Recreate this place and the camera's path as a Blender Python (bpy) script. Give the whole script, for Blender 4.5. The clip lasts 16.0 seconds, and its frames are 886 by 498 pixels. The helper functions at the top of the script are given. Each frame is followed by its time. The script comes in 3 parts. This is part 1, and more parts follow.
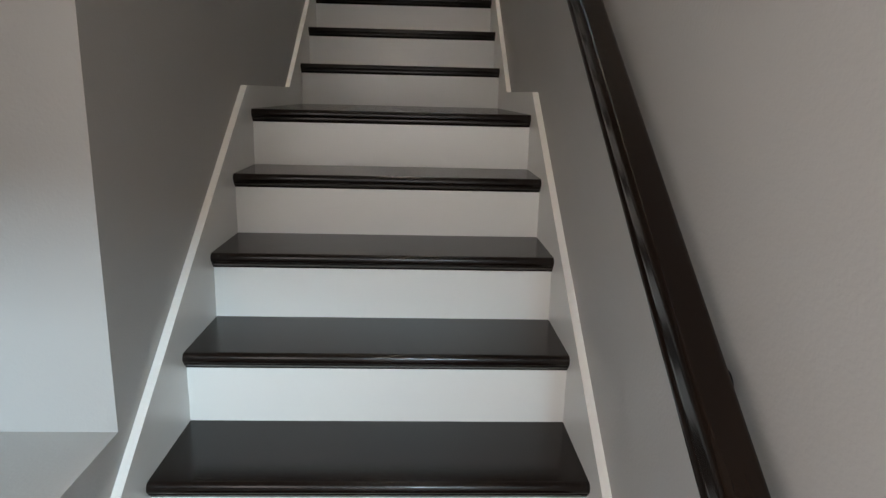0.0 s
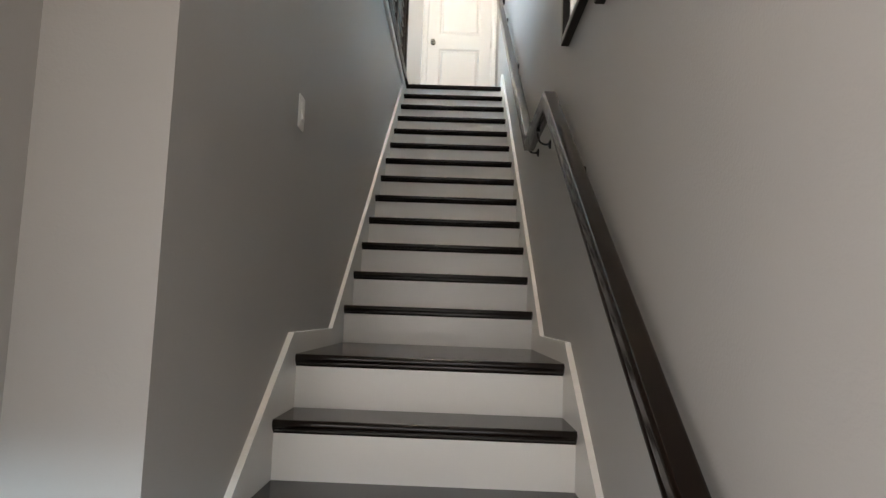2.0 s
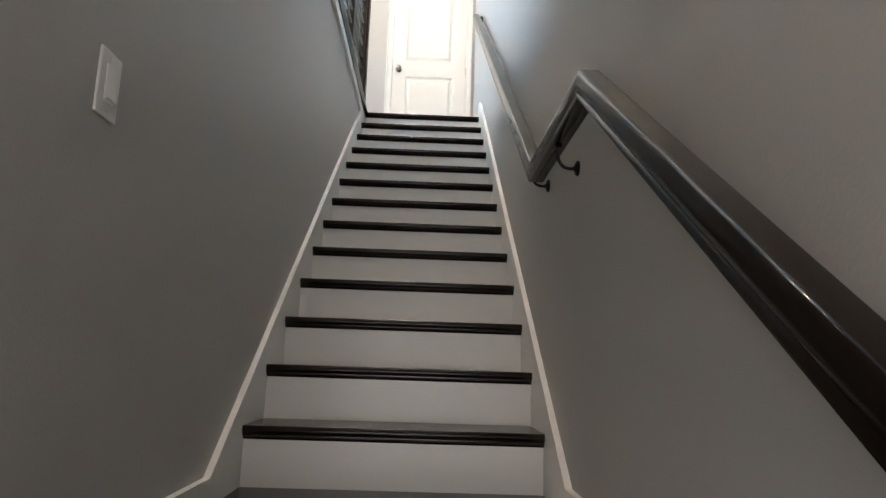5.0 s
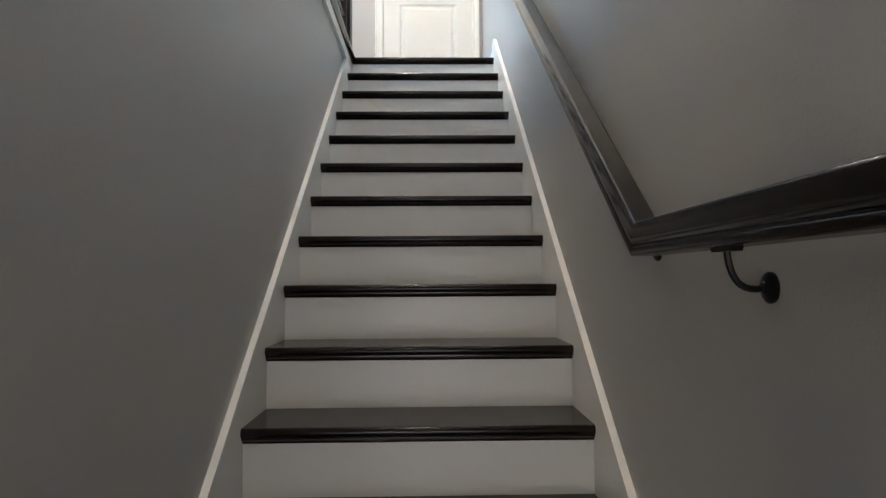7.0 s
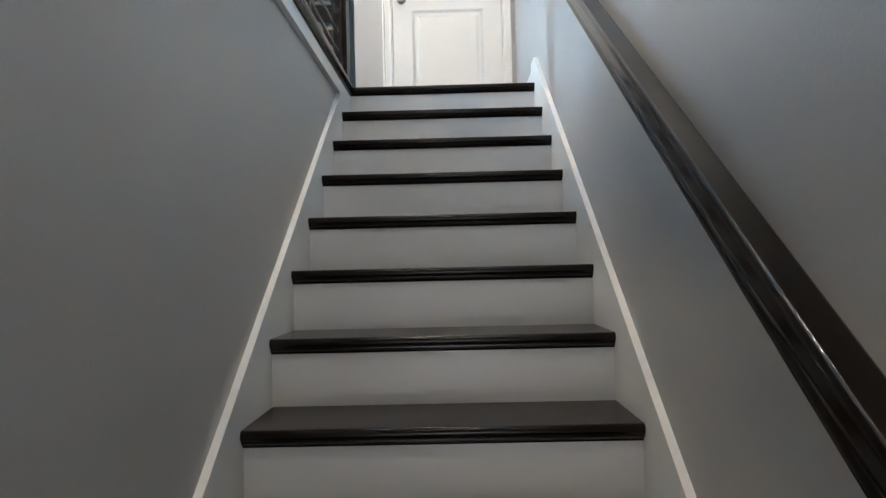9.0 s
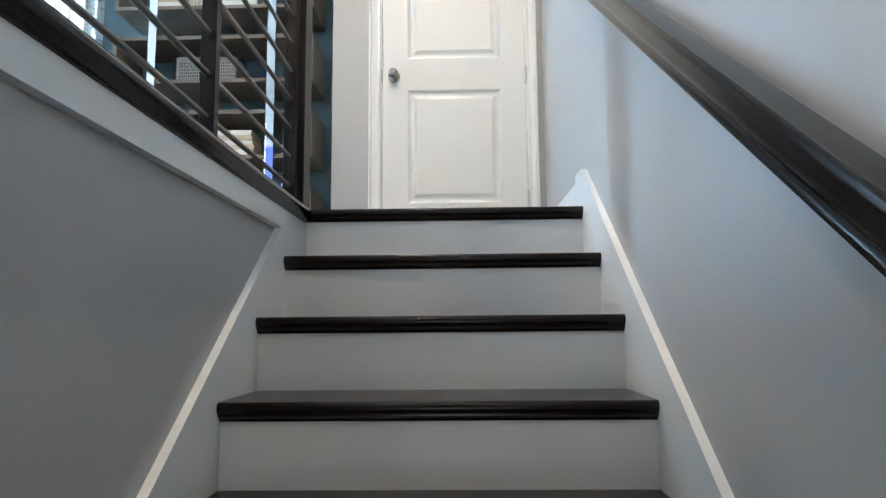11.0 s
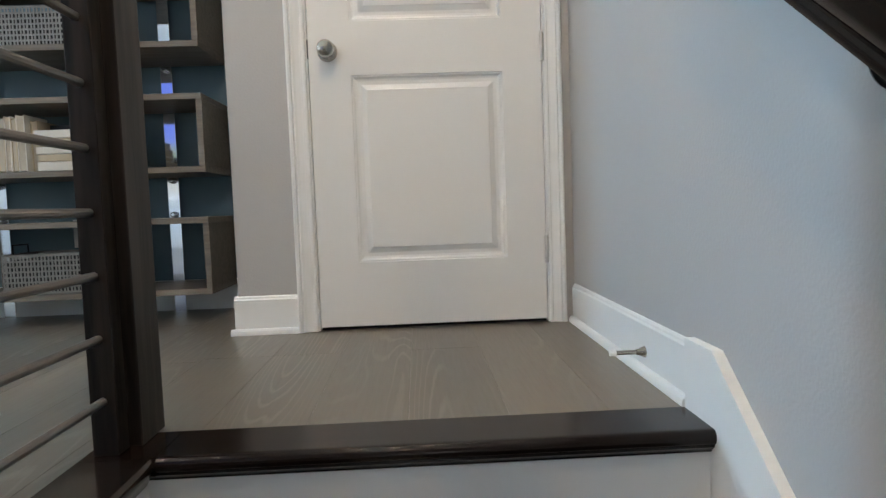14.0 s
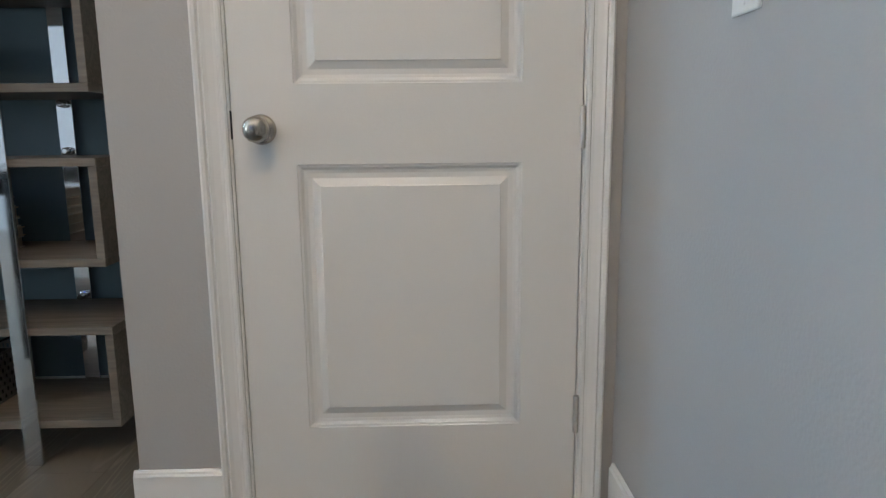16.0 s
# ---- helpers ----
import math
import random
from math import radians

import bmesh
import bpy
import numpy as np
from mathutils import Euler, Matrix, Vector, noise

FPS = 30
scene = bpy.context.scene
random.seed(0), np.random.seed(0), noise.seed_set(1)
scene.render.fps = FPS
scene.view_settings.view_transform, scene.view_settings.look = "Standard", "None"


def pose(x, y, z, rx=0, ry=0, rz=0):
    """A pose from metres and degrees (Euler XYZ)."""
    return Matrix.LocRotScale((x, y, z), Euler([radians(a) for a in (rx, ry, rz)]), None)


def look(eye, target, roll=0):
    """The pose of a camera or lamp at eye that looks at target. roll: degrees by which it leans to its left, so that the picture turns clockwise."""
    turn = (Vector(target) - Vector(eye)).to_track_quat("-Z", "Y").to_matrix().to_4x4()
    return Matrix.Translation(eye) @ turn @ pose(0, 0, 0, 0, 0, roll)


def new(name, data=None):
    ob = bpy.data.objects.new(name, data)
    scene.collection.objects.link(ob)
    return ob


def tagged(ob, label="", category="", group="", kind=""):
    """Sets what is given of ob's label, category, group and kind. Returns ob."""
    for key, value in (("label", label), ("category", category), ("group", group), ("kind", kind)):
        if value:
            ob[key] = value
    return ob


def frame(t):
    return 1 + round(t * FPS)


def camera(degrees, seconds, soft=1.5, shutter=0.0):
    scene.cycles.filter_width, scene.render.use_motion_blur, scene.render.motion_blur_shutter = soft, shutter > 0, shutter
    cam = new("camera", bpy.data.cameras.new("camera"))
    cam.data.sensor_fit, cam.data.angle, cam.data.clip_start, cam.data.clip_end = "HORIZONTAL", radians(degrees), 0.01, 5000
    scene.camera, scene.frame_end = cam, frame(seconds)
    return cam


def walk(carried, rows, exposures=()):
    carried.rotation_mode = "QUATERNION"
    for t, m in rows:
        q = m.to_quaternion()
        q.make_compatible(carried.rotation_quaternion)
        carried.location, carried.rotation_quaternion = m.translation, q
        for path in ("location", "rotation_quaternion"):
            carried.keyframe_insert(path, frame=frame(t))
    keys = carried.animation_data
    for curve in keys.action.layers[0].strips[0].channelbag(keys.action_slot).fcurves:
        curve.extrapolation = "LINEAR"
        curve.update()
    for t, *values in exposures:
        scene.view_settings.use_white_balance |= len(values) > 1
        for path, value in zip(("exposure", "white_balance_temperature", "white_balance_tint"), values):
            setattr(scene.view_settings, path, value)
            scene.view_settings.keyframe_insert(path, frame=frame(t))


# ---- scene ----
cam = camera(68.2, 16.0, 1.4)
PATH = [
    (0, (0.092, -1.257, 1.016), (0.171, 0.687, 0.553), 1.4),
    (0.5, (0.098, -1.295, 1.036), (0.097, 0.673, 0.682), 1.9),
    (1, (0.1, -1.316, 1.063), (0.115, 0.674, 0.865), 2.6),
    (1.5, (0.089, -1.311, 1.083), (0.064, 0.689, 1.061), 2.3),
    (2, (0.081, -1.317, 1.109), (0.041, 0.672, 1.308), 2.1),
    (2.5, (0.064, -1.325, 1.117), (-0.017, 0.647, 1.444), 1.9),
    (3, (0.049, -1.293, 1.089), (0.017, 0.685, 1.384), 1.7),
    (3.5, (0.073, -1.069, 1.063), (0.107, 0.918, 1.289), 1.7),
    (4, (0.092, -0.761, 1.078), (-0.057, 1.214, 1.355), 2.0),
    (4.5, (0.065, -0.403, 1.21), (0.013, 1.573, 1.515), 1.7),
    (5, (0.081, -0.131, 1.347), (0.13, 1.838, 1.696), 1.9),
    (5.2, (0.08, -0.023, 1.429), (0.111, 1.943, 1.797), 2.4),
    (7.3, (0.024, 0.859, 2.005), (0.075, 2.857, 2.071), -0.7),
    (7.5, (0.062, 0.944, 2.07), (0.112, 2.943, 2.131), -0.9),
    (8, (0.046, 1.198, 2.223), (-0.04, 3.196, 2.27), -1.3),
    (8.2, (0.029, 1.277, 2.289), (-0.07, 3.274, 2.335), -1.6),
    (10.3, (0.093, 2.606, 2.792), (0.207, 4.595, 2.972), -0.9),
    (10.5, (0.103, 2.694, 2.882), (0.198, 4.681, 3.09), -0.8),
    (11, (0.054, 2.886, 3.007), (0.004, 4.871, 3.248), -0.5),
    (11.5, (0.049, 3.031, 3.131), (0.068, 5.021, 3.321), -1.1),
    (12, (0.089, 3.233, 3.286), (0.111, 5.23, 3.386), -1.6),
    (12.5, (0.008, 3.45, 3.421), (-0.039, 5.443, 3.581), -2.4),
    (13, (0.008, 3.635, 3.544), (0.08, 5.63, 3.675), -2.9),
    (13.5, (0.011, 3.845, 3.68), (0.065, 5.841, 3.571), -1.8),
    (14, (-0.011, 4.039, 3.816), (0.063, 6.033, 3.683), -2.1),
    (14.5, (0.071, 4.219, 3.923), (0.249, 6.205, 3.766), -1.8),
    (15, (0.081, 4.405, 4.065), (0.067, 6.393, 3.84), -2.3),
    (15.5, (0.028, 4.568, 4.198), (0.043, 6.539, 3.86), -1.5),
    (16, (0.068, 4.749, 4.3), (0.12, 6.719, 3.958), -0.6),
]
EXPOSURES = [(0.0, 0.39, 6850, 12), (1.5, 0.56, 6800, 12), (2.5, 0.78, 7000, 12), (3.0, 0.80, 6900, 11), (4.0, 0.83, 6700, 12), (5.2, 0.84, 6750, 12), (7.3, 0.78, 6550, 11), (8.2, 0.70, 6450, 11),
             (10.5, 0.52, 6400, 11), (12.5, 0.02, 6400, 11), (13.2, -0.12, 6700, 12), (14.0, -0.17, 6850, 13), (15.0, -0.42, 6850, 13), (16.0, -0.60, 6750, 14)]
walk(cam, [(t, look(eye, target, roll)) for t, eye, target, roll in PATH], EXPOSURES)

# ---- world and lights ----
world = bpy.data.worlds.new("sky")
scene.world = world
world.use_nodes = True
wn = world.node_tree
sky = wn.nodes.new("ShaderNodeTexSky")
sky.sky_type = "NISHITA"
sky.sun_disc = False
sky.sun_elevation, sky.sun_rotation = radians(42), radians(200)
wn.nodes["Background"].inputs["Strength"].default_value = 0.12
wn.links.new(sky.outputs[0], wn.nodes["Background"].inputs["Color"])


def lamp(name, kind, m, energy, color, **sizes):
    data = bpy.data.lights.new(name, kind)
    data.energy, data.color = energy, color
    for key, value in sizes.items():
        if key == "size":
            data.size = value
        if key == "size_y":
            data.shape = "RECTANGLE"
            data.size_y = value
        if key == "angle":
            data.angle = value
        if key == "radius":
            data.shadow_soft_size = value
        if key == "spot":
            data.spot_size, data.spot_blend = value, 0.8
    ob = new(name, data)
    ob.matrix_world = m
    return ob


R, T, FZ, W, GZ = 0.19, 0.2574, 3.42, 0.4985, -0.38
CEIL = 6.15
lamp("sun", "SUN", look((0, 0, 20), (-9, 5, 0)), 2.5, (1, 0.95, 0.88), angle=radians(0.5))
for wx in (-2.78, -3.78):
    lamp("window_light_back", "AREA", look((wx, 6.84, 4.95), (wx + 0.8, 3.0, 4.3)), 145, (0.37, 0.69, 1.0), size=0.28, size_y=1.4)
# weak side fill, set in an added window out of view
lamp("side_fill_light", "AREA", look((-5.42, 3.3, 5.0), (0, 4.2, 4.0)), 9, (0.70, 0.86, 1.0), size=1.7, size_y=1.6)
lamp("entry_sky", "AREA", look((0.95, -8.0, 3.6), (-0.2, -0.4, 0.3)), 590, (0.60, 0.84, 1.0), size=1.8, size_y=0.36)
# added fill lamp beyond the unseen doorway, brightens the risers head-on
lamp("riser_fill_light", "AREA", look((0.0, -8.0, 0.85), (0.0, 0.0, 1.3)), 31, (0.92, 0.93, 1.0), size=1.2, size_y=1.7)
lamp("niche_window_light", "AREA", look((-0.80, -2.2, 1.35), (0.5, -1.9, 1.35)), 21, (1.0, 0.95, 0.93), size=1.3, size_y=1.4)
# the last one, over the unseen entry, is an added warm fill
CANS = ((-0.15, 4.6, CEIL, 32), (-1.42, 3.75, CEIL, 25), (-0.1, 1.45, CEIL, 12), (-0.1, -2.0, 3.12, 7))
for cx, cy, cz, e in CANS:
    lamp("unseen_ceiling_bulb", "AREA", look((cx, cy, cz - 0.03), (cx, cy, -9)), e, (1.0, 0.83, 0.62), size=0.06)


# ---- materials ----
def mat(name, color, rough=0.5, metal=0.0, vary=0.06, scale=6.0, bump=0.0, bump_scale=300.0, coat=0.0, spec=0.5):
    m = bpy.data.materials.new(name)
    m.use_nodes = True
    n, l = m.node_tree.nodes, m.node_tree.links
    b = n["Principled BSDF"]
    b.inputs["Roughness"].default_value, b.inputs["Metallic"].default_value = rough, metal
    b.inputs["Coat Weight"].default_value = coat
    b.inputs["Specular IOR Level"].default_value = spec
    tc = n.new("ShaderNodeTexCoord")
    noise_tex = n.new("ShaderNodeTexNoise")
    noise_tex.inputs["Scale"].default_value, noise_tex.inputs["Detail"].default_value = scale, 6
    l.new(tc.outputs["Object"], noise_tex.inputs["Vector"])
    ramp = n.new("ShaderNodeMix")
    ramp.data_type = "RGBA"
    ramp.inputs[6].default_value = (*[c * (1 - vary) for c in color], 1)
    ramp.inputs[7].default_value = (*[min(1, c * (1 + vary)) for c in color], 1)
    l.new(noise_tex.outputs[0], ramp.inputs[0])
    l.new(ramp.outputs[2], b.inputs["Base Color"])
    rr = n.new("ShaderNodeMapRange")
    rr.inputs["To Min"].default_value, rr.inputs["To Max"].default_value = max(0, rough - 0.06), min(1, rough + 0.06)
    l.new(noise_tex.outputs[0], rr.inputs[0])
    l.new(rr.outputs[0], b.inputs["Roughness"])
    if bump:
        fine = n.new("ShaderNodeTexNoise")
        fine.inputs["Scale"].default_value, fine.inputs["Detail"].default_value = bump_scale, 3
        l.new(tc.outputs["Object"], fine.inputs["Vector"])
        bp = n.new("ShaderNodeBump")
        bp.inputs["Strength"].default_value, bp.inputs["Distance"].default_value = bump, 0.002
        l.new(fine.outputs[0], bp.inputs["Height"])
        l.new(bp.outputs[0], b.inputs["Normal"])
    return m


def wood(name, dark, light, axis, rough=0.4, grain=1.0, coat=0.0, each=False, bump=0.15, turn=0.0, fines=1.0, spec=0.5, ring=0.13):
    """Long grain along one axis, with growth-ring figure and fine pores."""
    m = bpy.data.materials.new(name)
    m.use_nodes = True
    n, l = m.node_tree.nodes, m.node_tree.links
    b = n["Principled BSDF"]
    b.inputs["Coat Weight"].default_value, b.inputs["Coat Roughness"].default_value = coat, 0.15
    tc = n.new("ShaderNodeTexCoord")
    mp = n.new("ShaderNodeMapping")
    mp.inputs["Scale"].default_value = [0.07 if i == axis else 1.0 for i in range(3)]
    turned = n.new("ShaderNodeMapping")
    turned.inputs["Rotation"].default_value = (radians(turn), 0, 0)
    l.new(tc.outputs["Object"], turned.inputs["Vector"])
    l.new(turned.outputs[0], mp.inputs["Vector"])
    b.inputs["Specular IOR Level"].default_value = spec
    if each:
        info = n.new("ShaderNodeObjectInfo")
        shift = n.new("ShaderNodeVectorMath")
        shift.operation = "SCALE"
        shift.inputs[0].default_value = (3.7, 5.1, 2.3)
        l.new(info.outputs["Random"], shift.inputs["Scale"])
        l.new(shift.outputs[0], mp.inputs["Location"])
    warp = n.new("ShaderNodeTexNoise")
    warp.inputs["Scale"].default_value, warp.inputs["Detail"].default_value = 9 * grain, 3
    l.new(mp.outputs[0], warp.inputs["Vector"])
    rings = n.new("ShaderNodeMath")
    rings.operation = "MULTIPLY"
    rings.inputs[1].default_value = 60 if fines == 1.0 else 34
    l.new(warp.outputs[0], rings.inputs[0])
    sine = n.new("ShaderNodeMath")
    sine.operation = "SINE"
    l.new(rings.outputs[0], sine.inputs[0])
    fine = n.new("ShaderNodeTexNoise")
    fine.inputs["Scale"].default_value, fine.inputs["Detail"].default_value = 160 * grain, 4
    l.new(mp.outputs[0], fine.inputs["Vector"])
    add = n.new("ShaderNodeMath")
    add.operation = "MULTIPLY_ADD"
    add.inputs[1].default_value, add.inputs[2].default_value = ring, 0.0
    l.new(sine.outputs[0], add.inputs[0])
    weigh = n.new("ShaderNodeMapRange")
    weigh.inputs["To Min"].default_value, weigh.inputs["To Max"].default_value = 0.5 - 0.5 * fines, 0.5 + 0.5 * fines
    l.new(fine.outputs[0], weigh.inputs[0])
    l.new(weigh.outputs[0], add.inputs[2])
    mix = n.new("ShaderNodeMix")
    mix.data_type = "RGBA"
    mix.inputs[6].default_value, mix.inputs[7].default_value = (*dark, 1), (*light, 1)
    last = add
    if each:
        tone = n.new("ShaderNodeMath")
        tone.operation = "MULTIPLY_ADD"
        tone.inputs[1].default_value = 0.34
        l.new(info.outputs["Random"], tone.inputs[0])
        sub = n.new("ShaderNodeMath")
        sub.operation = "SUBTRACT"
        sub.inputs[1].default_value = 0.17
        l.new(add.outputs[0], sub.inputs[0])
        l.new(sub.outputs[0], tone.inputs[2])
        last = tone
    l.new(last.outputs[0], mix.inputs[0])
    l.new(mix.outputs[2], b.inputs["Base Color"])
    rr = n.new("ShaderNodeMapRange")
    rr.inputs["To Min"].default_value, rr.inputs["To Max"].default_value = rough + 0.08 * fines, rough - 0.08 * fines
    l.new(fine.outputs[0], rr.inputs[0])
    l.new(rr.outputs[0], b.inputs["Roughness"])
    bp = n.new("ShaderNodeBump")
    bp.inputs["Strength"].default_value, bp.inputs["Distance"].default_value = bump, 0.001
    l.new(add.outputs[0], bp.inputs["Height"])
    l.new(bp.outputs[0], b.inputs["Normal"])
    return m


PAINT = mat("grey_wall_paint", (0.43, 0.42, 0.41), 0.5, bump=0.3, bump_scale=150, vary=0.03, scale=2.0)
TEAL = mat("teal_wall_paint", (0.095, 0.155, 0.182), 0.5, bump=0.3, bump_scale=170, vary=0.04, scale=2.0)
CEILING = mat("ceiling_paint", (0.78, 0.77, 0.75), 0.8, bump=0.4, bump_scale=120)
WHITE = mat("white_trim_paint", (0.78, 0.775, 0.755), 0.32, bump=0.06, bump_scale=60, vary=0.02, scale=4)
DOORW = mat("white_door_paint", (0.74, 0.73, 0.71), 0.38, bump=0.08, bump_scale=220, vary=0.02, scale=3)
DARK_X = wood("dark_stained_oak_across", (0.0068, 0.0040, 0.0031), (0.0115, 0.0067, 0.0050), 0, 0.20, coat=0.0, bump=0.001, spec=0.26, fines=0.10, ring=0.05)
DARK_Y = wood("dark_stained_oak_along", (0.008, 0.005, 0.004), (0.016, 0.010, 0.0072), 1, 0.15, coat=0.05, bump=0.01, spec=0.35)
DARK_RAIL = wood("dark_stained_oak_rail", (0.0040, 0.0024, 0.0018), (0.0120, 0.0068, 0.0044), 1, 0.18, coat=0.0, bump=0.004, turn=-36.4, spec=0.20, fines=0.4)
DARK_Z = wood("dark_stained_oak_upright", (0.002, 0.0016, 0.0015), (0.034, 0.026, 0.021), 2, 0.42, fines=0.6, spec=0.15, ring=0.26)


def brushed_plank():
    """Grey brown oak, wire brushed, with pale lime left in the open growth rings."""
    m = bpy.data.materials.new("grey_brown_oak_floor")
    m.use_nodes = True
    n, l = m.node_tree.nodes, m.node_tree.links
    b = n["Principled BSDF"]
    tc, info, mp, shift = (n.new("ShaderNode" + k) for k in ("TexCoord", "ObjectInfo", "Mapping", "VectorMath"))
    shift.operation = "SCALE"
    shift.inputs[0].default_value = (37.0, 51.0, 23.0)
    l.new(info.outputs["Random"], shift.inputs["Scale"])
    l.new(shift.outputs[0], mp.inputs["Location"])
    l.new(tc.outputs["Object"], mp.inputs["Vector"])
    mp.inputs["Scale"].default_value = (1.0, 0.055, 1.0)

    def noise(scale, detail, distortion=0.0):
        t = n.new("ShaderNodeTexNoise")
        t.inputs["Scale"].default_value, t.inputs["Detail"].default_value, t.inputs["Distortion"].default_value = scale, detail, distortion
        l.new(mp.outputs[0], t.inputs["Vector"])
        return t.outputs[0]

    def calc(op, a, b_, c=None):
        t = n.new("ShaderNodeMath")
        t.operation = op
        for k, v in enumerate((a, b_, c)):
            if isinstance(v, (int, float)):
                t.inputs[k].default_value = v
            elif v is not None:
                l.new(v, t.inputs[k])
        return t.outputs[0]

    def span(v, a, b_, c=0.0, d=1.0):
        t = n.new("ShaderNodeMapRange")
        for k, x in zip(("From Min", "From Max", "To Min", "To Max"), (a, b_, c, d)):
            t.inputs[k].default_value = x
        l.new(v, t.inputs[0])
        return t.outputs[0]

    def blend(f, a, b_):
        t = n.new("ShaderNodeMix")
        t.data_type = "RGBA"
        l.new(f, t.inputs[0])
        for k, v in ((6, a), (7, b_)):
            if isinstance(v, tuple):
                t.inputs[k].default_value = (*v, 1)
            else:
                l.new(v, t.inputs[k])
        return t.outputs[2]

    figure = calc("MULTIPLY_ADD", noise(260, 2), 1.6, calc("MULTIPLY", noise(6.5, 1.5, 0.25), 170))
    rings = span(calc("SINE", figure, 0.0), 0.45, 1.0)
    worn = span(noise(5, 2), 0.44, 0.62)
    lime = calc("MULTIPLY", rings, calc("MULTIPLY", worn, 0.29))
    pores = noise(170, 4)
    tone = calc("ADD", calc("MULTIPLY", noise(3.2, 3), 0.7), calc("MULTIPLY", info.outputs["Random"], 0.35))
    body = blend(span(tone, 0.2, 0.9), (0.118, 0.096, 0.072), (0.180, 0.150, 0.116))
    streaked = blend(span(pores, 0.52, 0.75, 0.0, 0.08), body, (0.085, 0.069, 0.052))
    l.new(blend(lime, streaked, (0.36, 0.315, 0.25)), b.inputs["Base Color"])
    l.new(span(pores, 0.3, 0.7, 0.30, 0.34), b.inputs["Roughness"])
    bp = n.new("ShaderNodeBump")
    bp.inputs["Strength"].default_value, bp.inputs["Distance"].default_value = 0.012, 0.001
    l.new(calc("SUBTRACT", pores, lime), bp.inputs["Height"])
    l.new(bp.outputs[0], b.inputs["Normal"])
    return m


PLANK = brushed_plank()
SHELF = wood("weathered_grey_oak", (0.100, 0.083, 0.066), (0.235, 0.198, 0.160), 0, 0.5, grain=0.9)
ROD = mat("bronze_grey_metal_rod", (0.20, 0.18, 0.165), 0.42, 0.7, 0.1, 30)
IRON = mat("black_iron", (0.012, 0.012, 0.013), 0.4, 0.6, 0.2, 40)
CHROME = mat("polished_chrome", (0.82, 0.83, 0.85), 0.06, 1.0, 0.02, 8)
NICKEL = mat("satin_nickel", (0.46, 0.42, 0.37), 0.24, 1.0, 0.04, 20)
SATIN = mat("pale_satin_steel", (0.64, 0.62, 0.59), 0.42, 0.75, 0.04, 20)
PLASTIC = mat("white_plastic", (0.80, 0.79, 0.77), 0.35, vary=0.01)
# flat near-black, stands for shade in gaps and hollows
BLACK = mat("black_gap_shade", (0.006, 0.006, 0.006), 0.9)
PAPER = mat("book_pages", (0.44, 0.40, 0.33), 0.85, vary=0.12, scale=90)
COVER_A = mat("cream_book_cover", (0.47, 0.40, 0.29), 0.6, vary=0.06, scale=15)
COVER_B = mat("white_book_cover", (0.64, 0.62, 0.575), 0.55, vary=0.04, scale=15)
COVER_C = mat("dark_book_cover", (0.035, 0.035, 0.04), 0.5, vary=0.2, scale=15)
WIRE = mat("grey_metal_weave", (0.25, 0.235, 0.215), 0.38, 0.75, 0.3, 25)
MIRROR = mat("framed_glass", (0.80, 0.79, 0.77), 0.03, 1.0, 0.01)
SILVER = mat("dull_silver_leaf", (0.30, 0.28, 0.25), 0.45, 0.5, 0.15, 30)
FRAME = mat("dark_bronze_frame", (0.020, 0.017, 0.015), 0.35, 0.4, 0.15, 30)


def curtain_mat():
    m = bpy.data.materials.new("white_curtain_with_grey_bark_print")
    m.use_nodes = True
    n, l = m.node_tree.nodes, m.node_tree.links
    b = n["Principled BSDF"]
    out = n["Material Output"]
    tc = n.new("ShaderNodeTexCoord")
    mp = n.new("ShaderNodeMapping")
    mp.inputs["Scale"].default_value = (4.0, 4.0, 15)
    l.new(tc.outputs["Object"], mp.inputs["Vector"])
    tx = n.new("ShaderNodeTexNoise")
    tx.inputs["Scale"].default_value, tx.inputs["Detail"].default_value, tx.inputs["Distortion"].default_value = 2.0, 3, 0.4
    l.new(mp.outputs[0], tx.inputs["Vector"])
    cr = n.new("ShaderNodeValToRGB")
    e = cr.color_ramp.elements
    e[0].position, e[0].color = 0.435, (0.78, 0.78, 0.76, 1)
    e[1].position, e[1].color = 0.485, (0.78, 0.78, 0.76, 1)
    mid = cr.color_ramp.elements.new(0.46)
    mid.color = (0.22, 0.23, 0.25, 1)
    l.new(tx.outputs[0], cr.inputs[0])
    l.new(cr.outputs[0], b.inputs["Base Color"])
    b.inputs["Roughness"].default_value = 0.9
    tr = n.new("ShaderNodeBsdfTranslucent")
    l.new(cr.outputs[0], tr.inputs[0])
    mx = n.new("ShaderNodeMixShader")
    mx.inputs[0].default_value = 0.62
    l.new(b.outputs[0], mx.inputs[1])
    l.new(tr.outputs[0], mx.inputs[2])
    l.new(mx.outputs[0], out.inputs[0])
    return m


CURTAIN = curtain_mat()


def glow(name, color, strength):
    m = bpy.data.materials.new(name)
    m.use_nodes = True
    b = m.node_tree.nodes["Principled BSDF"]
    b.inputs["Base Color"].default_value = (0, 0, 0, 1)
    b.inputs["Emission Color"].default_value = (*color, 1)
    b.inputs["Emission Strength"].default_value = strength
    return m


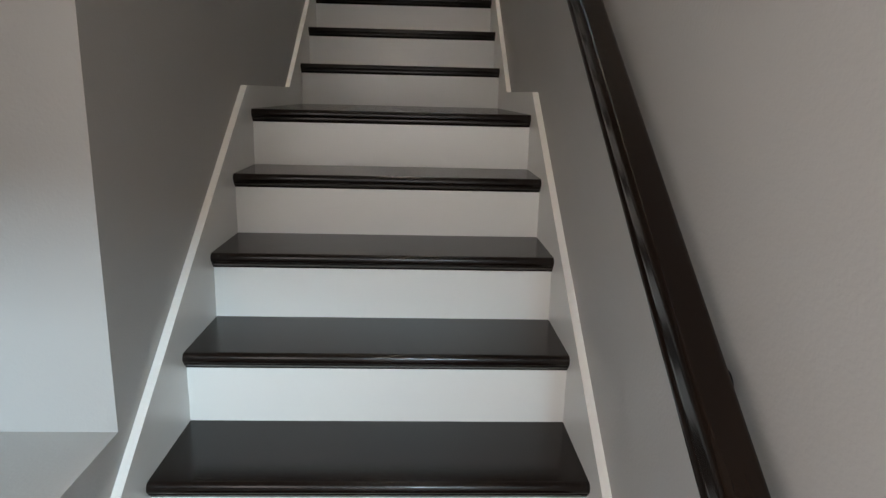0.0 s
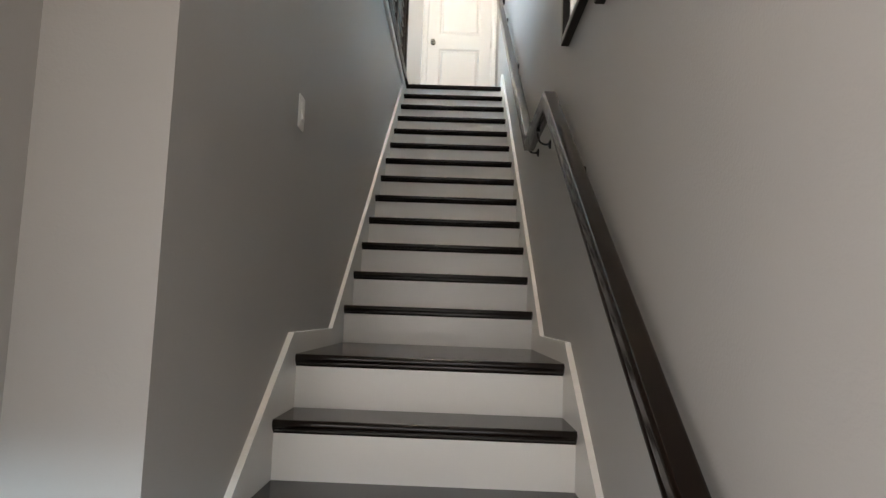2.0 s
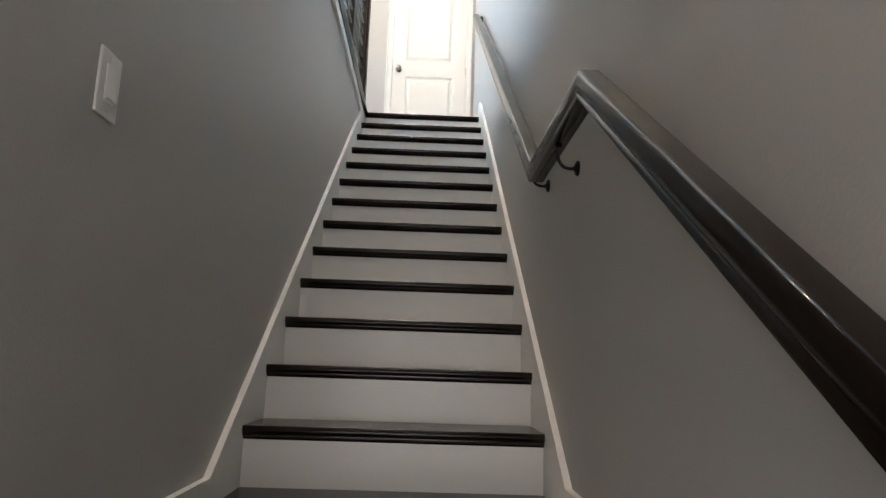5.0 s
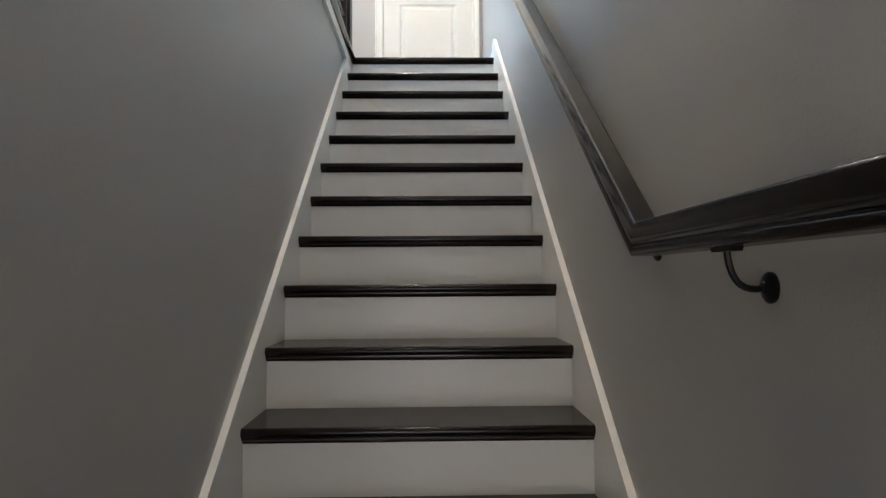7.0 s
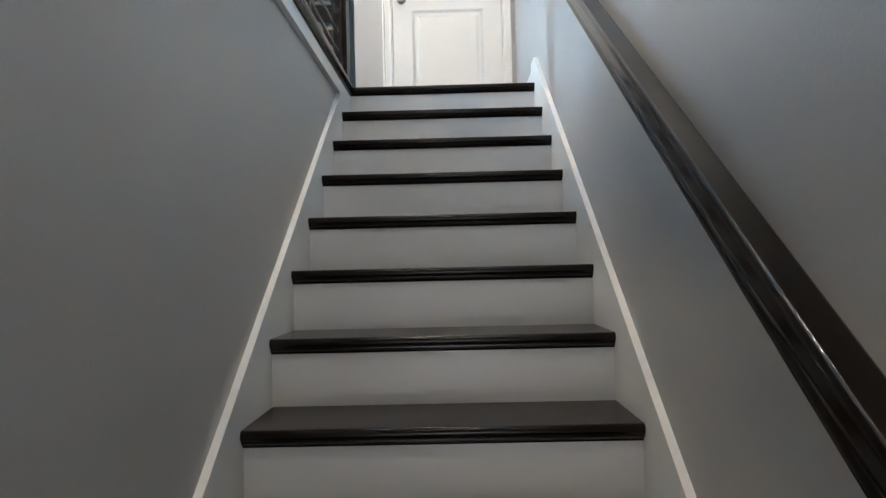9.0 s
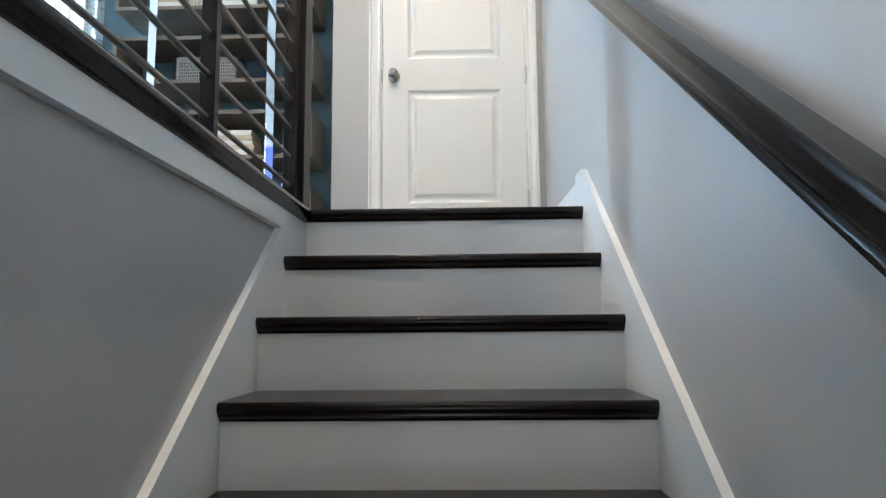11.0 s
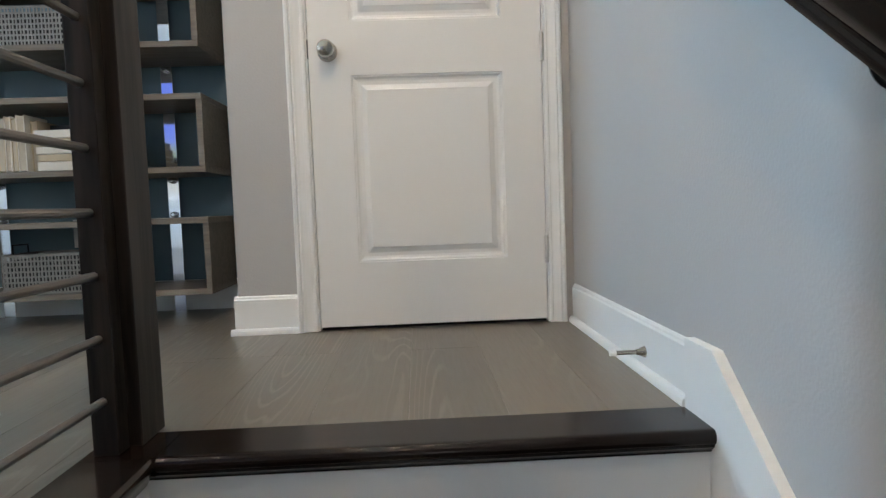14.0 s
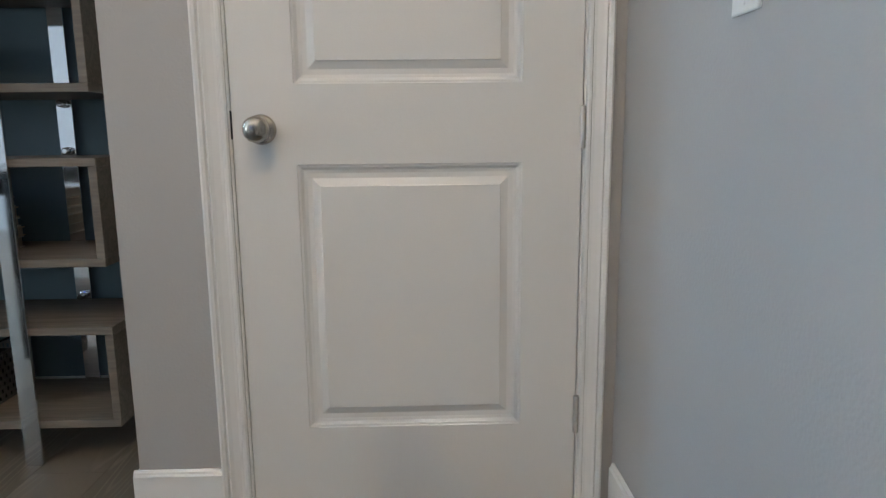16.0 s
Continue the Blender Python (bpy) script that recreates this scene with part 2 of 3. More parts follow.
def sky_over_trees():
    """Blue sky over a line of green crowns, with pale haze and ground below."""
    m = glow("blue_sky_over_trees", (1, 1, 1), 1.0)
    n, l = m.node_tree.nodes, m.node_tree.links
    tc, sep, cr, nz, ad = (n.new("ShaderNode" + k) for k in ("TexCoord", "SeparateXYZ", "ValToRGB", "TexNoise", "Math"))
    nz.inputs["Scale"].default_value = 3.0
    l.new(tc.outputs["Generated"], sep.inputs[0])
    l.new(tc.outputs["Object"], nz.inputs["Vector"])
    ad.operation, ad.inputs[1].default_value = "MULTIPLY_ADD", 0.12
    l.new(nz.outputs[0], ad.inputs[0])
    l.new(sep.outputs[2], ad.inputs[2])
    l.new(ad.outputs[0], cr.inputs[0])
    e = cr.color_ramp.elements
    e[0].position, e[0].color = 0.40, (0.62, 0.68, 0.66, 1)
    e[1].position, e[1].color = 0.76, (0.16, 0.27, 1.0, 1)
    for p, c in ((0.60, (0.66, 0.74, 0.74, 1)), (0.63, (0.24, 0.33, 0.22, 1)), (0.67, (0.30, 0.40, 0.30, 1)), (0.69, (0.20, 0.32, 1.0, 1))):
        k = e.new(p)
        k.color = c
    l.new(cr.outputs[0], n["Principled BSDF"].inputs["Emission Color"])
    return m


BLUE_SKY = sky_over_trees()
OUTSIDE = glow("bright_sky_outside", (0.80, 0.92, 1.0), 8.0)
BULB = glow("lit_lamp_lens", (1.0, 0.85, 0.65), 12.0)


# ---- mesh helpers ----
def bm_box(x0, x1, y0, y1, z0, z1, bm=None):
    bm = bm or bmesh.new()
    vs = [bm.verts.new((x, y, z)) for x in (x0, x1) for y in (y0, y1) for z in (z0, z1)]
    for f in ((0, 1, 3, 2), (4, 6, 7, 5), (0, 4, 5, 1), (2, 3, 7, 6), (0, 2, 6, 4), (1, 5, 7, 3)):
        bm.faces.new([vs[i] for i in f])
    return bm


def rounded(bm, r, segments=2):
    bmesh.ops.recalc_face_normals(bm, faces=bm.faces)
    sharp = [e for e in bm.edges if len(e.link_faces) == 2 and e.calc_face_angle() > 0.6]
    bmesh.ops.bevel(bm, geom=sharp, offset=r, segments=segments, affect="EDGES", profile=0.5)
    return bm


def rbox(x0, x1, y0, y1, z0, z1, r=0.003, segments=2):
    return rounded(bm_box(x0, x1, y0, y1, z0, z1), r, segments)


def prism(points, axis, a0, a1, bm=None):
    """A 2D outline pulled along an axis: x takes (y, z), y takes (x, z), z takes (x, y)."""
    bm = bm or bmesh.new()
    place = {"x": lambda p, a: (a, p[0], p[1]), "y": lambda p, a: (p[0], a, p[1]), "z": lambda p, a: (p[0], p[1], a)}[axis]
    rows = [[bm.verts.new(place(p, a)) for p in points] for a in (a0, a1)]
    bm.faces.new(rows[0])
    bm.faces.new(rows[1][::-1])
    k = len(points)
    for i in range(k):
        j = (i + 1) % k
        bm.faces.new((rows[0][i], rows[1][i], rows[1][j], rows[0][j]))
    bmesh.ops.recalc_face_normals(bm, faces=bm.faces)
    return bm


def tube(points, r, sides=10, bm=None):
    bm = bm or bmesh.new()
    pts = [Vector(p) for p in points]
    rings = []
    for i, p in enumerate(pts):
        d = (pts[min(i + 1, len(pts) - 1)] - pts[max(i - 1, 0)]).normalized()
        u = d.orthogonal().normalized() if i == 0 else (u - u.dot(d) * d).normalized()
        v = d.cross(u)
        rr = r[i] if isinstance(r, (list, tuple)) else r
        rings.append([bm.verts.new(p + rr * (math.cos(a) * u + math.sin(a) * v)) for a in [2 * math.pi * k / sides for k in range(sides)]])
    for a, b in zip(rings, rings[1:]):
        for k in range(sides):
            j = (k + 1) % sides
            bm.faces.new((a[k], a[j], b[j], b[k]))
    bm.faces.new(rings[0][::-1])
    bm.faces.new(rings[-1])
    bmesh.ops.recalc_face_normals(bm, faces=bm.faces)
    return bm


def lathe(profile, m, sides=32):
    """(radius, height) pairs turned round z, then moved by m."""
    bm = bmesh.new()
    rings = []
    for r, h in profile:
        rings.append([bm.verts.new(m @ Vector((r * math.cos(2 * math.pi * k / sides), r * math.sin(2 * math.pi * k / sides), h))) for k in range(sides)])
    for a, b in zip(rings, rings[1:]):
        for k in range(sides):
            j = (k + 1) % sides
            bm.faces.new((a[k], a[j], b[j], b[k]))
    bm.faces.new(rings[0])
    bm.faces.new(rings[-1])
    bmesh.ops.recalc_face_normals(bm, faces=bm.faces)
    return bm


def link(name, bm, material, smooth=False):
    me = bpy.data.meshes.new(name)
    bm.to_mesh(me)
    bm.free()
    me.materials.append(material)
    if smooth:
        for p in me.polygons:
            p.use_smooth = True
        me.set_sharp_from_angle(angle=radians(35))
    return new(name, me)


def part(name, bm, material, parent, label="", smooth=False):
    ob = link(name, bm, material, smooth)
    ob.parent = parent
    return tagged(ob, label)


def structure(name, bm, material, label, category, smooth=False):
    return tagged(link(name, bm, material, smooth), label, category, kind="structure")


def thing(name, label, category, at=(0, 0, 0), group=""):
    ob = tagged(new(name), label, category, group)
    ob.location = at
    return ob


def part_of(name, bm, material, parent, label="", smooth=False):
    """A part built in world places under a thing that stands elsewhere."""
    ob = part(name, bm, material, parent, label, smooth)
    top = parent
    off = Vector(top.location)
    if top.parent:
        off = off + Vector(top.parent.location)
    ob.data.transform(Matrix.Translation(-off))
    return ob


def pierced(outer, hole, y0, y1, turned=False):
    """A wall with one opening, both as (x0, x1, z0, z1), between y0 and y1; turned swaps x and y."""
    bm = bmesh.new()
    rings = [[bm.verts.new((x, y, z)) for x, z in ((r[0], r[2]), (r[1], r[2]), (r[1], r[3]), (r[0], r[3]))] for r in (outer, hole) for y in (y0, y1)]
    for a, b in ((0, 2), (1, 3), (0, 1), (2, 3)):
        for k in range(4):
            j = (k + 1) % 4
            bm.faces.new((rings[a][k], rings[a][j], rings[b][j], rings[b][k]))
    if turned:
        for v in bm.verts:
            v.co = (v.co.y, v.co.x, v.co.z)
    bmesh.ops.recalc_face_normals(bm, faces=bm.faces)
    return bm


def nose_y(k):
    return (k - 1) * T if k < 6 else 2.008 + (k - 6) * T


# ---- walls, floors, ceilings ----
OPEN_Y = 1.6
DOOR_Y = 6.172
BACK_Y = 6.80
bm = bm_box(W, W + 0.13, -3.75, 7.0, GZ - 0.1, CEIL + 0.1)
structure("wall_east", bm, PAINT, "grey painted wall beside the stairs with orange peel texture", "wall")
bm = bm_box(-0.62, -W, -0.05, 5.095, GZ - 0.1, 3.375)
bm_box(-0.62, -W, -0.05, OPEN_Y, 3.375, CEIL + 0.1, bm)
structure("wall_west", bm, PAINT, "grey painted wall on the open side of the stairs", "wall")
structure("wall_ledge", bm_box(-0.78, -W, -3.62, -0.05, GZ - 0.1, 0.343), PAINT, "grey painted low wall with a deep ledge", "wall")
structure("wall_niche_head", bm_box(-0.78, -W, -3.62, -0.05, 2.35, 3.25), PAINT, "grey painted wall over the niche", "wall")
structure("wall_niche_end", bm_box(-0.90, -0.62, -0.05, 0.06, GZ - 0.1, 3.25), PAINT, "grey painted end of the niche beside the stairs", "wall")
bm = pierced((-3.62, -0.05, GZ - 0.1, 3.25), (-2.9, -1.5, 0.55, 2.05), -0.90, -0.78, True)
structure("wall_niche", bm, PAINT, "grey painted niche wall with a window opening", "wall")
bm = bm_box(-0.9, -0.42, -3.75, -3.62, GZ - 0.1, 3.25)
bm_box(0.42, W, -3.75, -3.62, GZ - 0.1, 3.25, bm)
bm_box(-0.42, 0.42, -3.75, -3.62, 2.05, 3.25, bm)
structure("wall_entry", bm, PAINT, "grey painted entry wall with an open doorway", "wall")
bm = bm_box(-0.62, W, -0.62, -0.5, 3.25, CEIL + 0.1)
structure("wall_stairwell", bm, PAINT, "grey painted wall closing the stairwell above the entry", "wall")
bm = bm_box(-0.9, W, -3.62, -0.5, 3.12, 3.25)
structure("ceiling_entry", bm, CEILING, "white painted entry ceiling", "ceiling")
bm = bm_box(-0.78, W, -6.0, -0.48, GZ - 0.1, GZ)
structure("floor_entry", bm, PLANK, "grey brown wooden entry floor", "floor")

# the wall with the door, its opening, and the pier that turns the corner
DX0, DX1, DTOP = -0.338, 0.407, 5.462
bm = bm_box(-0.601, DX0 - 0.022, DOOR_Y, DOOR_Y + 0.12, FZ - 0.1, CEIL)
bm_box(DX1 + 0.022, W, DOOR_Y, DOOR_Y + 0.12, FZ - 0.1, CEIL, bm)
bm_box(DX0 - 0.022, DX1 + 0.022, DOOR_Y, DOOR_Y + 0.12, DTOP + 0.022, CEIL, bm)
bm_box(-0.601, -0.49, DOOR_Y + 0.12, BACK_Y + 0.2, FZ - 0.1, CEIL, bm)
structure("wall_north", bm, PAINT, "grey painted wall round the white door", "wall")
structure("wall_closet", bm_box(-0.49, W, BACK_Y + 0.1, BACK_Y + 0.2, FZ - 0.1, CEIL), PAINT, "plain wall closing the closet behind the door", "wall")
WX0, WX1, WZ0, WZ1 = -4.2, -2.36, 4.02, 5.85
structure("wall_teal", pierced((-5.5, -0.601, FZ - 0.1, CEIL), (WX0, WX1, WZ0, WZ1), BACK_Y, BACK_Y + 0.2), TEAL, "dark teal painted accent wall with a window opening", "wall")
SY0, SY1 = 2.4, 4.2
bm = pierced((1.4, 7.0, FZ - 0.1, CEIL), (SY0, SY1, 4.2, 5.8), -5.6, -5.5, True)
structure("wall_far_west", bm, PAINT, "grey painted outer wall with an added window opening", "wall")
NX0, NX1, NZ0, NZ1 = -3.36, -1.7, 4.0, 5.5
structure("wall_south", pierced((-5.5, -0.62, FZ - 0.1, CEIL), (NX0, NX1, NZ0, NZ1), OPEN_Y - 0.12, OPEN_Y), PAINT, "grey painted wall with a wide window opening", "wall")
structure("ceiling", bm_box(-5.6, W + 0.13, -0.62, 7.0, CEIL, CEIL + 0.1), CEILING, "white painted upper ceiling", "ceiling")
floor = structure("floor", bm_box(-5.5, W, OPEN_Y, 7.0, FZ - 0.2, FZ - 0.022), PLANK, "grey brown oak plank floor of the upper storey", "floor")
# the stairwell is cut out of the upper floor
me = floor.data
bm = bm_box(-5.5, -0.545, OPEN_Y, 7.0, FZ - 0.2, FZ - 0.022)
bm_box(-0.545, W, 5.234, 7.0, FZ - 0.2, FZ - 0.022, bm)
bm.to_mesh(me)
bm.free()


# ---- windows ----
def window(name, box_, axis, label, barred=True):
    x0, x1, y0, y1, z0, z1 = box_
    win = tagged(new(name), label, "window", kind="structure")
    win.location = ((x0 + x1) / 2, (y0 + y1) / 2, z0)
    if axis == "x":
        spans = [(x0, x1, z0, z0 + 0.05), (x0, x1, z1 - 0.05, z1), (x0, x0 + 0.05, z0 + 0.05, z1 - 0.05), (x1 - 0.05, x1, z0 + 0.05, z1 - 0.05),
                 (x0 + 0.05, x1 - 0.05, (z0 + z1) / 2 - 0.02, (z0 + z1) / 2 + 0.02), ((x0 + x1) / 2 - 0.02, (x0 + x1) / 2 + 0.02, z0 + 0.05, (z0 + z1) / 2 - 0.02)]
        for a, b, c, d in spans if barred else spans[:4]:
            part_of("window_frame", rbox(a, b, y0 + 0.05, y0 + 0.1, c, d, 0.004), WHITE, win)
        part_of("window_sill", rbox(x0 - 0.03, x1 + 0.03, y0 - 0.05, y0 + 0.05, z0 - 0.025, z0 - 0.001, 0.005), WHITE, win)
    else:
        spans = [(y0, y1, z0, z0 + 0.05), (y0, y1, z1 - 0.05, z1), (y0, y0 + 0.05, z0 + 0.05, z1 - 0.05), (y1 - 0.05, y1, z0 + 0.05, z1 - 0.05)]
        for a, b, c, d in spans:
            part_of("window_frame", rbox(x0 + 0.01, x1 - 0.03, a, b, c, d, 0.004), WHITE, win)
        part_of("window_sill", rbox(x1 - 0.02, x1 + 0.05, y0 - 0.03, y1 + 0.03, z0 - 0.025, z0 - 0.001, 0.005), WHITE, win)
    return win


window("window_1", (WX0, WX1, BACK_Y, BACK_Y + 0.2, WZ0, WZ1), "x", "white framed window full of bright daylight behind a curtain")
window("window_3", (NX0, NX1, OPEN_Y - 0.12, OPEN_Y + 0.08, NZ0, NZ1), "x", "white framed rear window with blue sky outside", False)
# this window is added, out of view, to hold the side fill
window("window_2_added", (-5.6, -5.5, SY0, SY1, 4.2, 5.8), "y", "unseen white framed window added in the outer wall")
structure("backdrop", bm_box(-9, 2, 9.0, 9.05, 1, 9), OUTSIDE, "bright hazy sky outside the window", "backdrop")
structure("backdrop_south", bm_box(-6.5, -0.7, 0.3, 0.35, 2.5, 6.1), BLUE_SKY, "blue sky above green trees outside the rear window", "backdrop")
structure("backdrop_side", bm_box(-8.5, -8.45, -1, 8, 1, 9), OUTSIDE, "bright hazy sky outside the added side window", "backdrop")


def curtain(x0, x1, y, z0, z1, folds):
    bm = bmesh.new()
    n = folds * 12
    front = []
    for i in range(n + 1):
        u = i / n
        px = x0 + (x1 - x0) * u
        py = y + 0.032 * math.sin(2 * math.pi * folds * u) + 0.01 * math.sin(17 * u + 1)
        front.append((bm.verts.new((px + 0.008 * math.sin(31 * u), py + 0.01 * math.sin(9 * u), z0)), bm.verts.new((px, py, z1))))
    for a, b in zip(front, front[1:]):
        bm.faces.new((a[0], b[0], b[1], a[1]))
    bmesh.ops.solidify(bm, geom=list(bm.faces), thickness=0.002)
    return bm


drape = thing("curtain", "white curtain printed with grey bark lines, backlit at the window", "curtain", (-2.5, 6.68, FZ + 0.02))
part_of("panel", curtain(-2.75, -2.125, 6.68, FZ + 0.02, 6.0, 7), CURTAIN, drape, smooth=True)
part_of("rod", tube([(-4.5, 6.68, 6.02), (-2.1, 6.68, 6.02)], 0.012), IRON, drape, "dark metal curtain rod")

# ---- the staircase ----
stairs = thing("staircase", "straight staircase with dark stained treads and white risers", "staircase", (0, -0.5, GZ))
NOSE, COVE, OVER = 0.027, 0.016, 0.028


def tread_bm(x0, x1, y0, y1, z):
    """A board with a rounded front edge, its top at z."""
    pts = [(y0 + 0.02, z), (y1 - 0.004, z), (y1, z), (y1, z - NOSE), (y0 + 0.02, z - NOSE)]
    c, r = (y0 + NOSE / 2, z - NOSE / 2), NOSE / 2
    for i in range(9):
        a = -math.pi / 2 - math.pi * i / 8
        pts.append((c[0] + r * math.cos(a) * 0.8, c[1] + r * math.sin(a)))
    return prism(pts, "x", x0, x1)


def cove_bm(x0, x1, y, z):
    pts = [(y, z), (y - 0.017, z), (y - 0.017, z - 0.004), (y - 0.012, z - 0.0075), (y - 0.007, z - 0.012), (y - 0.005, z - COVE), (y, z - COVE)]
    return prism(pts, "x", x0, x1)


SX = 0.4785
for k in range(-1, 18):
    y, z = nose_y(k), k * R
    back = nose_y(k + 1) + OVER
    part_of("tread", tread_bm(-SX, SX, y, back, z), DARK_X, stairs, smooth=True)
    part_of("cove_moulding", cove_bm(-SX, SX, y + OVER, z - NOSE), DARK_X, stairs, smooth=True)
    part_of("riser", bm_box(-SX, SX, y + OVER, y + OVER + 0.018, z - R, z - NOSE), WHITE, stairs, "white painted riser")
y = nose_y(18)
part_of("riser", bm_box(-SX, SX, y + OVER, y + OVER + 0.018, FZ - R, FZ - NOSE), WHITE, stairs, "white painted riser")
part_of("cove_moulding", cove_bm(-SX, SX, y + OVER, FZ - NOSE), DARK_X, stairs, smooth=True)
part_of("tread", tread_bm(-0.455, SX, y, y + 0.138, FZ), DARK_X, stairs, "dark stained nosing board at the top of the stairs", smooth=True)

# skirt boards: stepped outlines that follow both flights
right_top = [(-0.745, GZ), (-0.745, -0.256), (1.037, 1.027), (1.713, 1.027), (5.118, 3.553), (5.232, 3.553), (5.232, FZ - 0.02)]
under = [(5.05, FZ - 0.35), (2.0, 0.8), (1.1, 0.75), (0.1, GZ)]
part_of("skirt_board", prism(right_top + under, "x", SX, W), WHITE, stairs, "white painted skirt board")
left_top = [(-0.777, GZ), (-0.777, -0.249), (0.995, 1.027), (1.729, 1.027), (4.813, 3.312), (OPEN_Y, 3.312), (OPEN_Y, 3.382), (5.15, 3.382)]
part_of("skirt_board", prism(left_top + [(5.15, FZ - 0.35)] + under[1:], "x", -W, -SX), WHITE, stairs, "white painted skirt board with a fascia along the floor edge")

# dark board that edges the upper floor over the stairs
edge = structure("floor_edge_board", prism([(-0.58, FZ), (-0.58, FZ - 0.037), (-0.4785, FZ - 0.037), (-0.4785, FZ - 0.047), (-0.472, FZ - 0.046), (-0.468, FZ - 0.040), (-0.463, FZ - NOSE - 0.001), (-0.457, FZ - 0.020), (-0.455, FZ - 0.0125), (-0.457, FZ - 0.006), (-0.462, FZ), (-0.464, FZ)], "y", OPEN_Y, nose_y(18) + 0.004), DARK_Y, "dark stained board edging the upper floor", "floor edge", smooth=True)
structure("floor_edge_return", bm_box(-0.58, -0.457, nose_y(18) + 0.006, nose_y(18) + 0.138, FZ - 0.03, FZ), DARK_X, "dark stained corner of the floor edge board", "floor edge")

# ---- guard rail on the upper floor ----
guard = thing("guard_railing", "dark wooden guard railing with horizontal metal rods on the floor edge", "railing", (-0.54, 4.0, FZ))
corner = [(-0.565, 5.125), (-0.522, 5.125), (-0.522, 5.165), (-0.5, 5.165), (-0.5, 5.265), (-0.565, 5.265)]
part_of("corner_post", rounded(prism(corner, "z", FZ, 4.56), 0.002), DARK_Z, guard, "dark oak corner post with visible grain")
for py in (4.375, 3.55, 2.72, 1.9):
    part_of("post", rbox(-0.563, -0.525, py, py + 0.03, FZ, 4.515, 0.002), DARK_Z, guard)
part_of("top_rail", rbox(-0.575, -0.51, OPEN_Y, 5.125, 4.515, 4.556, 0.006), DARK_Y, guard)
for i in range(10):
    z = 3.512 + 0.1043 * i
    part_of("rod", tube([(-0.543, OPEN_Y, z), (-0.543, 5.127, z)], 0.0073), ROD, guard, "round grey metal rod", smooth=True)

# ---- handrail on the right-hand wall ----
rail = thing("handrail", "dark stained wooden wall handrail with a level stretch over the landing", "handrail", (0.44, 1.6, 1.96))


RAIL_X = 0.437


def rail_bm(stations):
    """stations: (y, bottom z) corners of the rail; the moulded section is mitred between them."""
    half = [(0.0, 0.0), (-0.0215, 0.0), (-0.0245, 0.002), (-0.0255, 0.006), (-0.0245, 0.011), (-0.0215, 0.0145), (-0.0215, 0.0175), (-0.0255, 0.022), (-0.027, 0.030), (-0.027, 0.032), (-0.027, 0.046), (-0.027, 0.048), (-0.0260, 0.0550), (-0.0237, 0.0592), (-0.0205, 0.0610), (-0.0190, 0.0612), (0.0, 0.0612)]
    sec = half + [(-a, b) for a, b in half[-2:0:-1]]
    bm = bmesh.new()
    rows = []
    n = len(stations)
    for i, (y, z) in enumerate(stations):
        d0 = (Vector(stations[i]) - Vector(stations[i - 1])).normalized() if i else None
        d1 = (Vector(stations[i + 1]) - Vector(stations[i])).normalized() if i < n - 1 else None
        if d0 is None or d1 is None:
            d = d0 or d1
            nor, stretch = Vector((-d.y, d.x)), 1
        else:
            nor = (Vector((-d0.y, d0.x)) + Vector((-d1.y, d1.x))).normalized()
            stretch = 1 / nor.dot(Vector((-d1.y, d1.x)))
        rows.append([bm.verts.new((RAIL_X + a, y + nor.x * 1.04 * b * stretch, z + nor.y * 1.04 * b * stretch)) for a, b in sec])
    for a, b in zip(rows, rows[1:]):
        for k in range(len(sec)):
            j = (k + 1) % len(sec)
            bm.faces.new((a[k], a[j], b[j], b[k]))
    bm.faces.new(rows[0])
    bm.faces.new(rows[-1])
    bmesh.ops.recalc_face_normals(bm, faces=bm.faces)
    return bm


RAIL = [(-0.85, 1.960 - 0.725 * (1.283 + 0.85)), (1.283, 1.960), (1.98, 1.960), (5.2, 1.960 + 0.7395 * (5.2 - 1.98))]
part_of("rail", rail_bm(RAIL), DARK_RAIL, rail, smooth=True)
part_of("wall_return", rbox(0.439, W, 5.155, 5.203, 4.320, 4.373, 0.008), DARK_X, rail)
def rail_bottom(y):
    for (ya, za), (yb, zb) in zip(RAIL, RAIL[1:]):
        if ya <= y <= yb:
            return za + (zb - za) * (y - ya) / (yb - ya)


for by, drop in ((-0.478, 0.030), (0.82, 0.032), (1.632, 0.056), (2.07, 0.052), (3.36, 0.030), (4.67, 0.032)):
    zb = rail_bottom(by)
    bz = zb - drop
    br = part_of("bracket", lathe([(0.022, 0.0), (0.022, 0.004), (0.018, 0.008), (0.009, 0.011), (0.007, 0.014)], pose(W, by, bz, 0, -90, 0)), IRON, rail, "black iron rail bracket", smooth=True)
    p0, p1, p2 = Vector((W - 0.010, by, bz)), Vector((RAIL_X + 0.003, by, bz - 0.012)), Vector((RAIL_X, by, zb))
    part_of("arm", tube([(1 - u) ** 2 * p0 + 2 * u * (1 - u) * p1 + u * u * p2 for u in [i / 9 for i in range(10)]], 0.005, 8), IRON, br, smooth=True)
    slope = 0.0 if 1.26 < by < 1.98 else 0.735
    part_of("saddle", prism([(by + d, zb + e + slope * d) for d, e in ((-0.028, -0.006), (0.028, -0.006), (0.032, 0.001), (-0.032, 0.001))], "x", RAIL_X - 0.009, RAIL_X + 0.009), IRON, br)

# ---- the white door ----
door = tagged(new("door_1"), "closed white two-panel door with a satin nickel knob", "door", kind="structure")
door.location = ((DX0 + DX1) / 2, DOOR_Y, FZ)
DB = FZ + 0.012


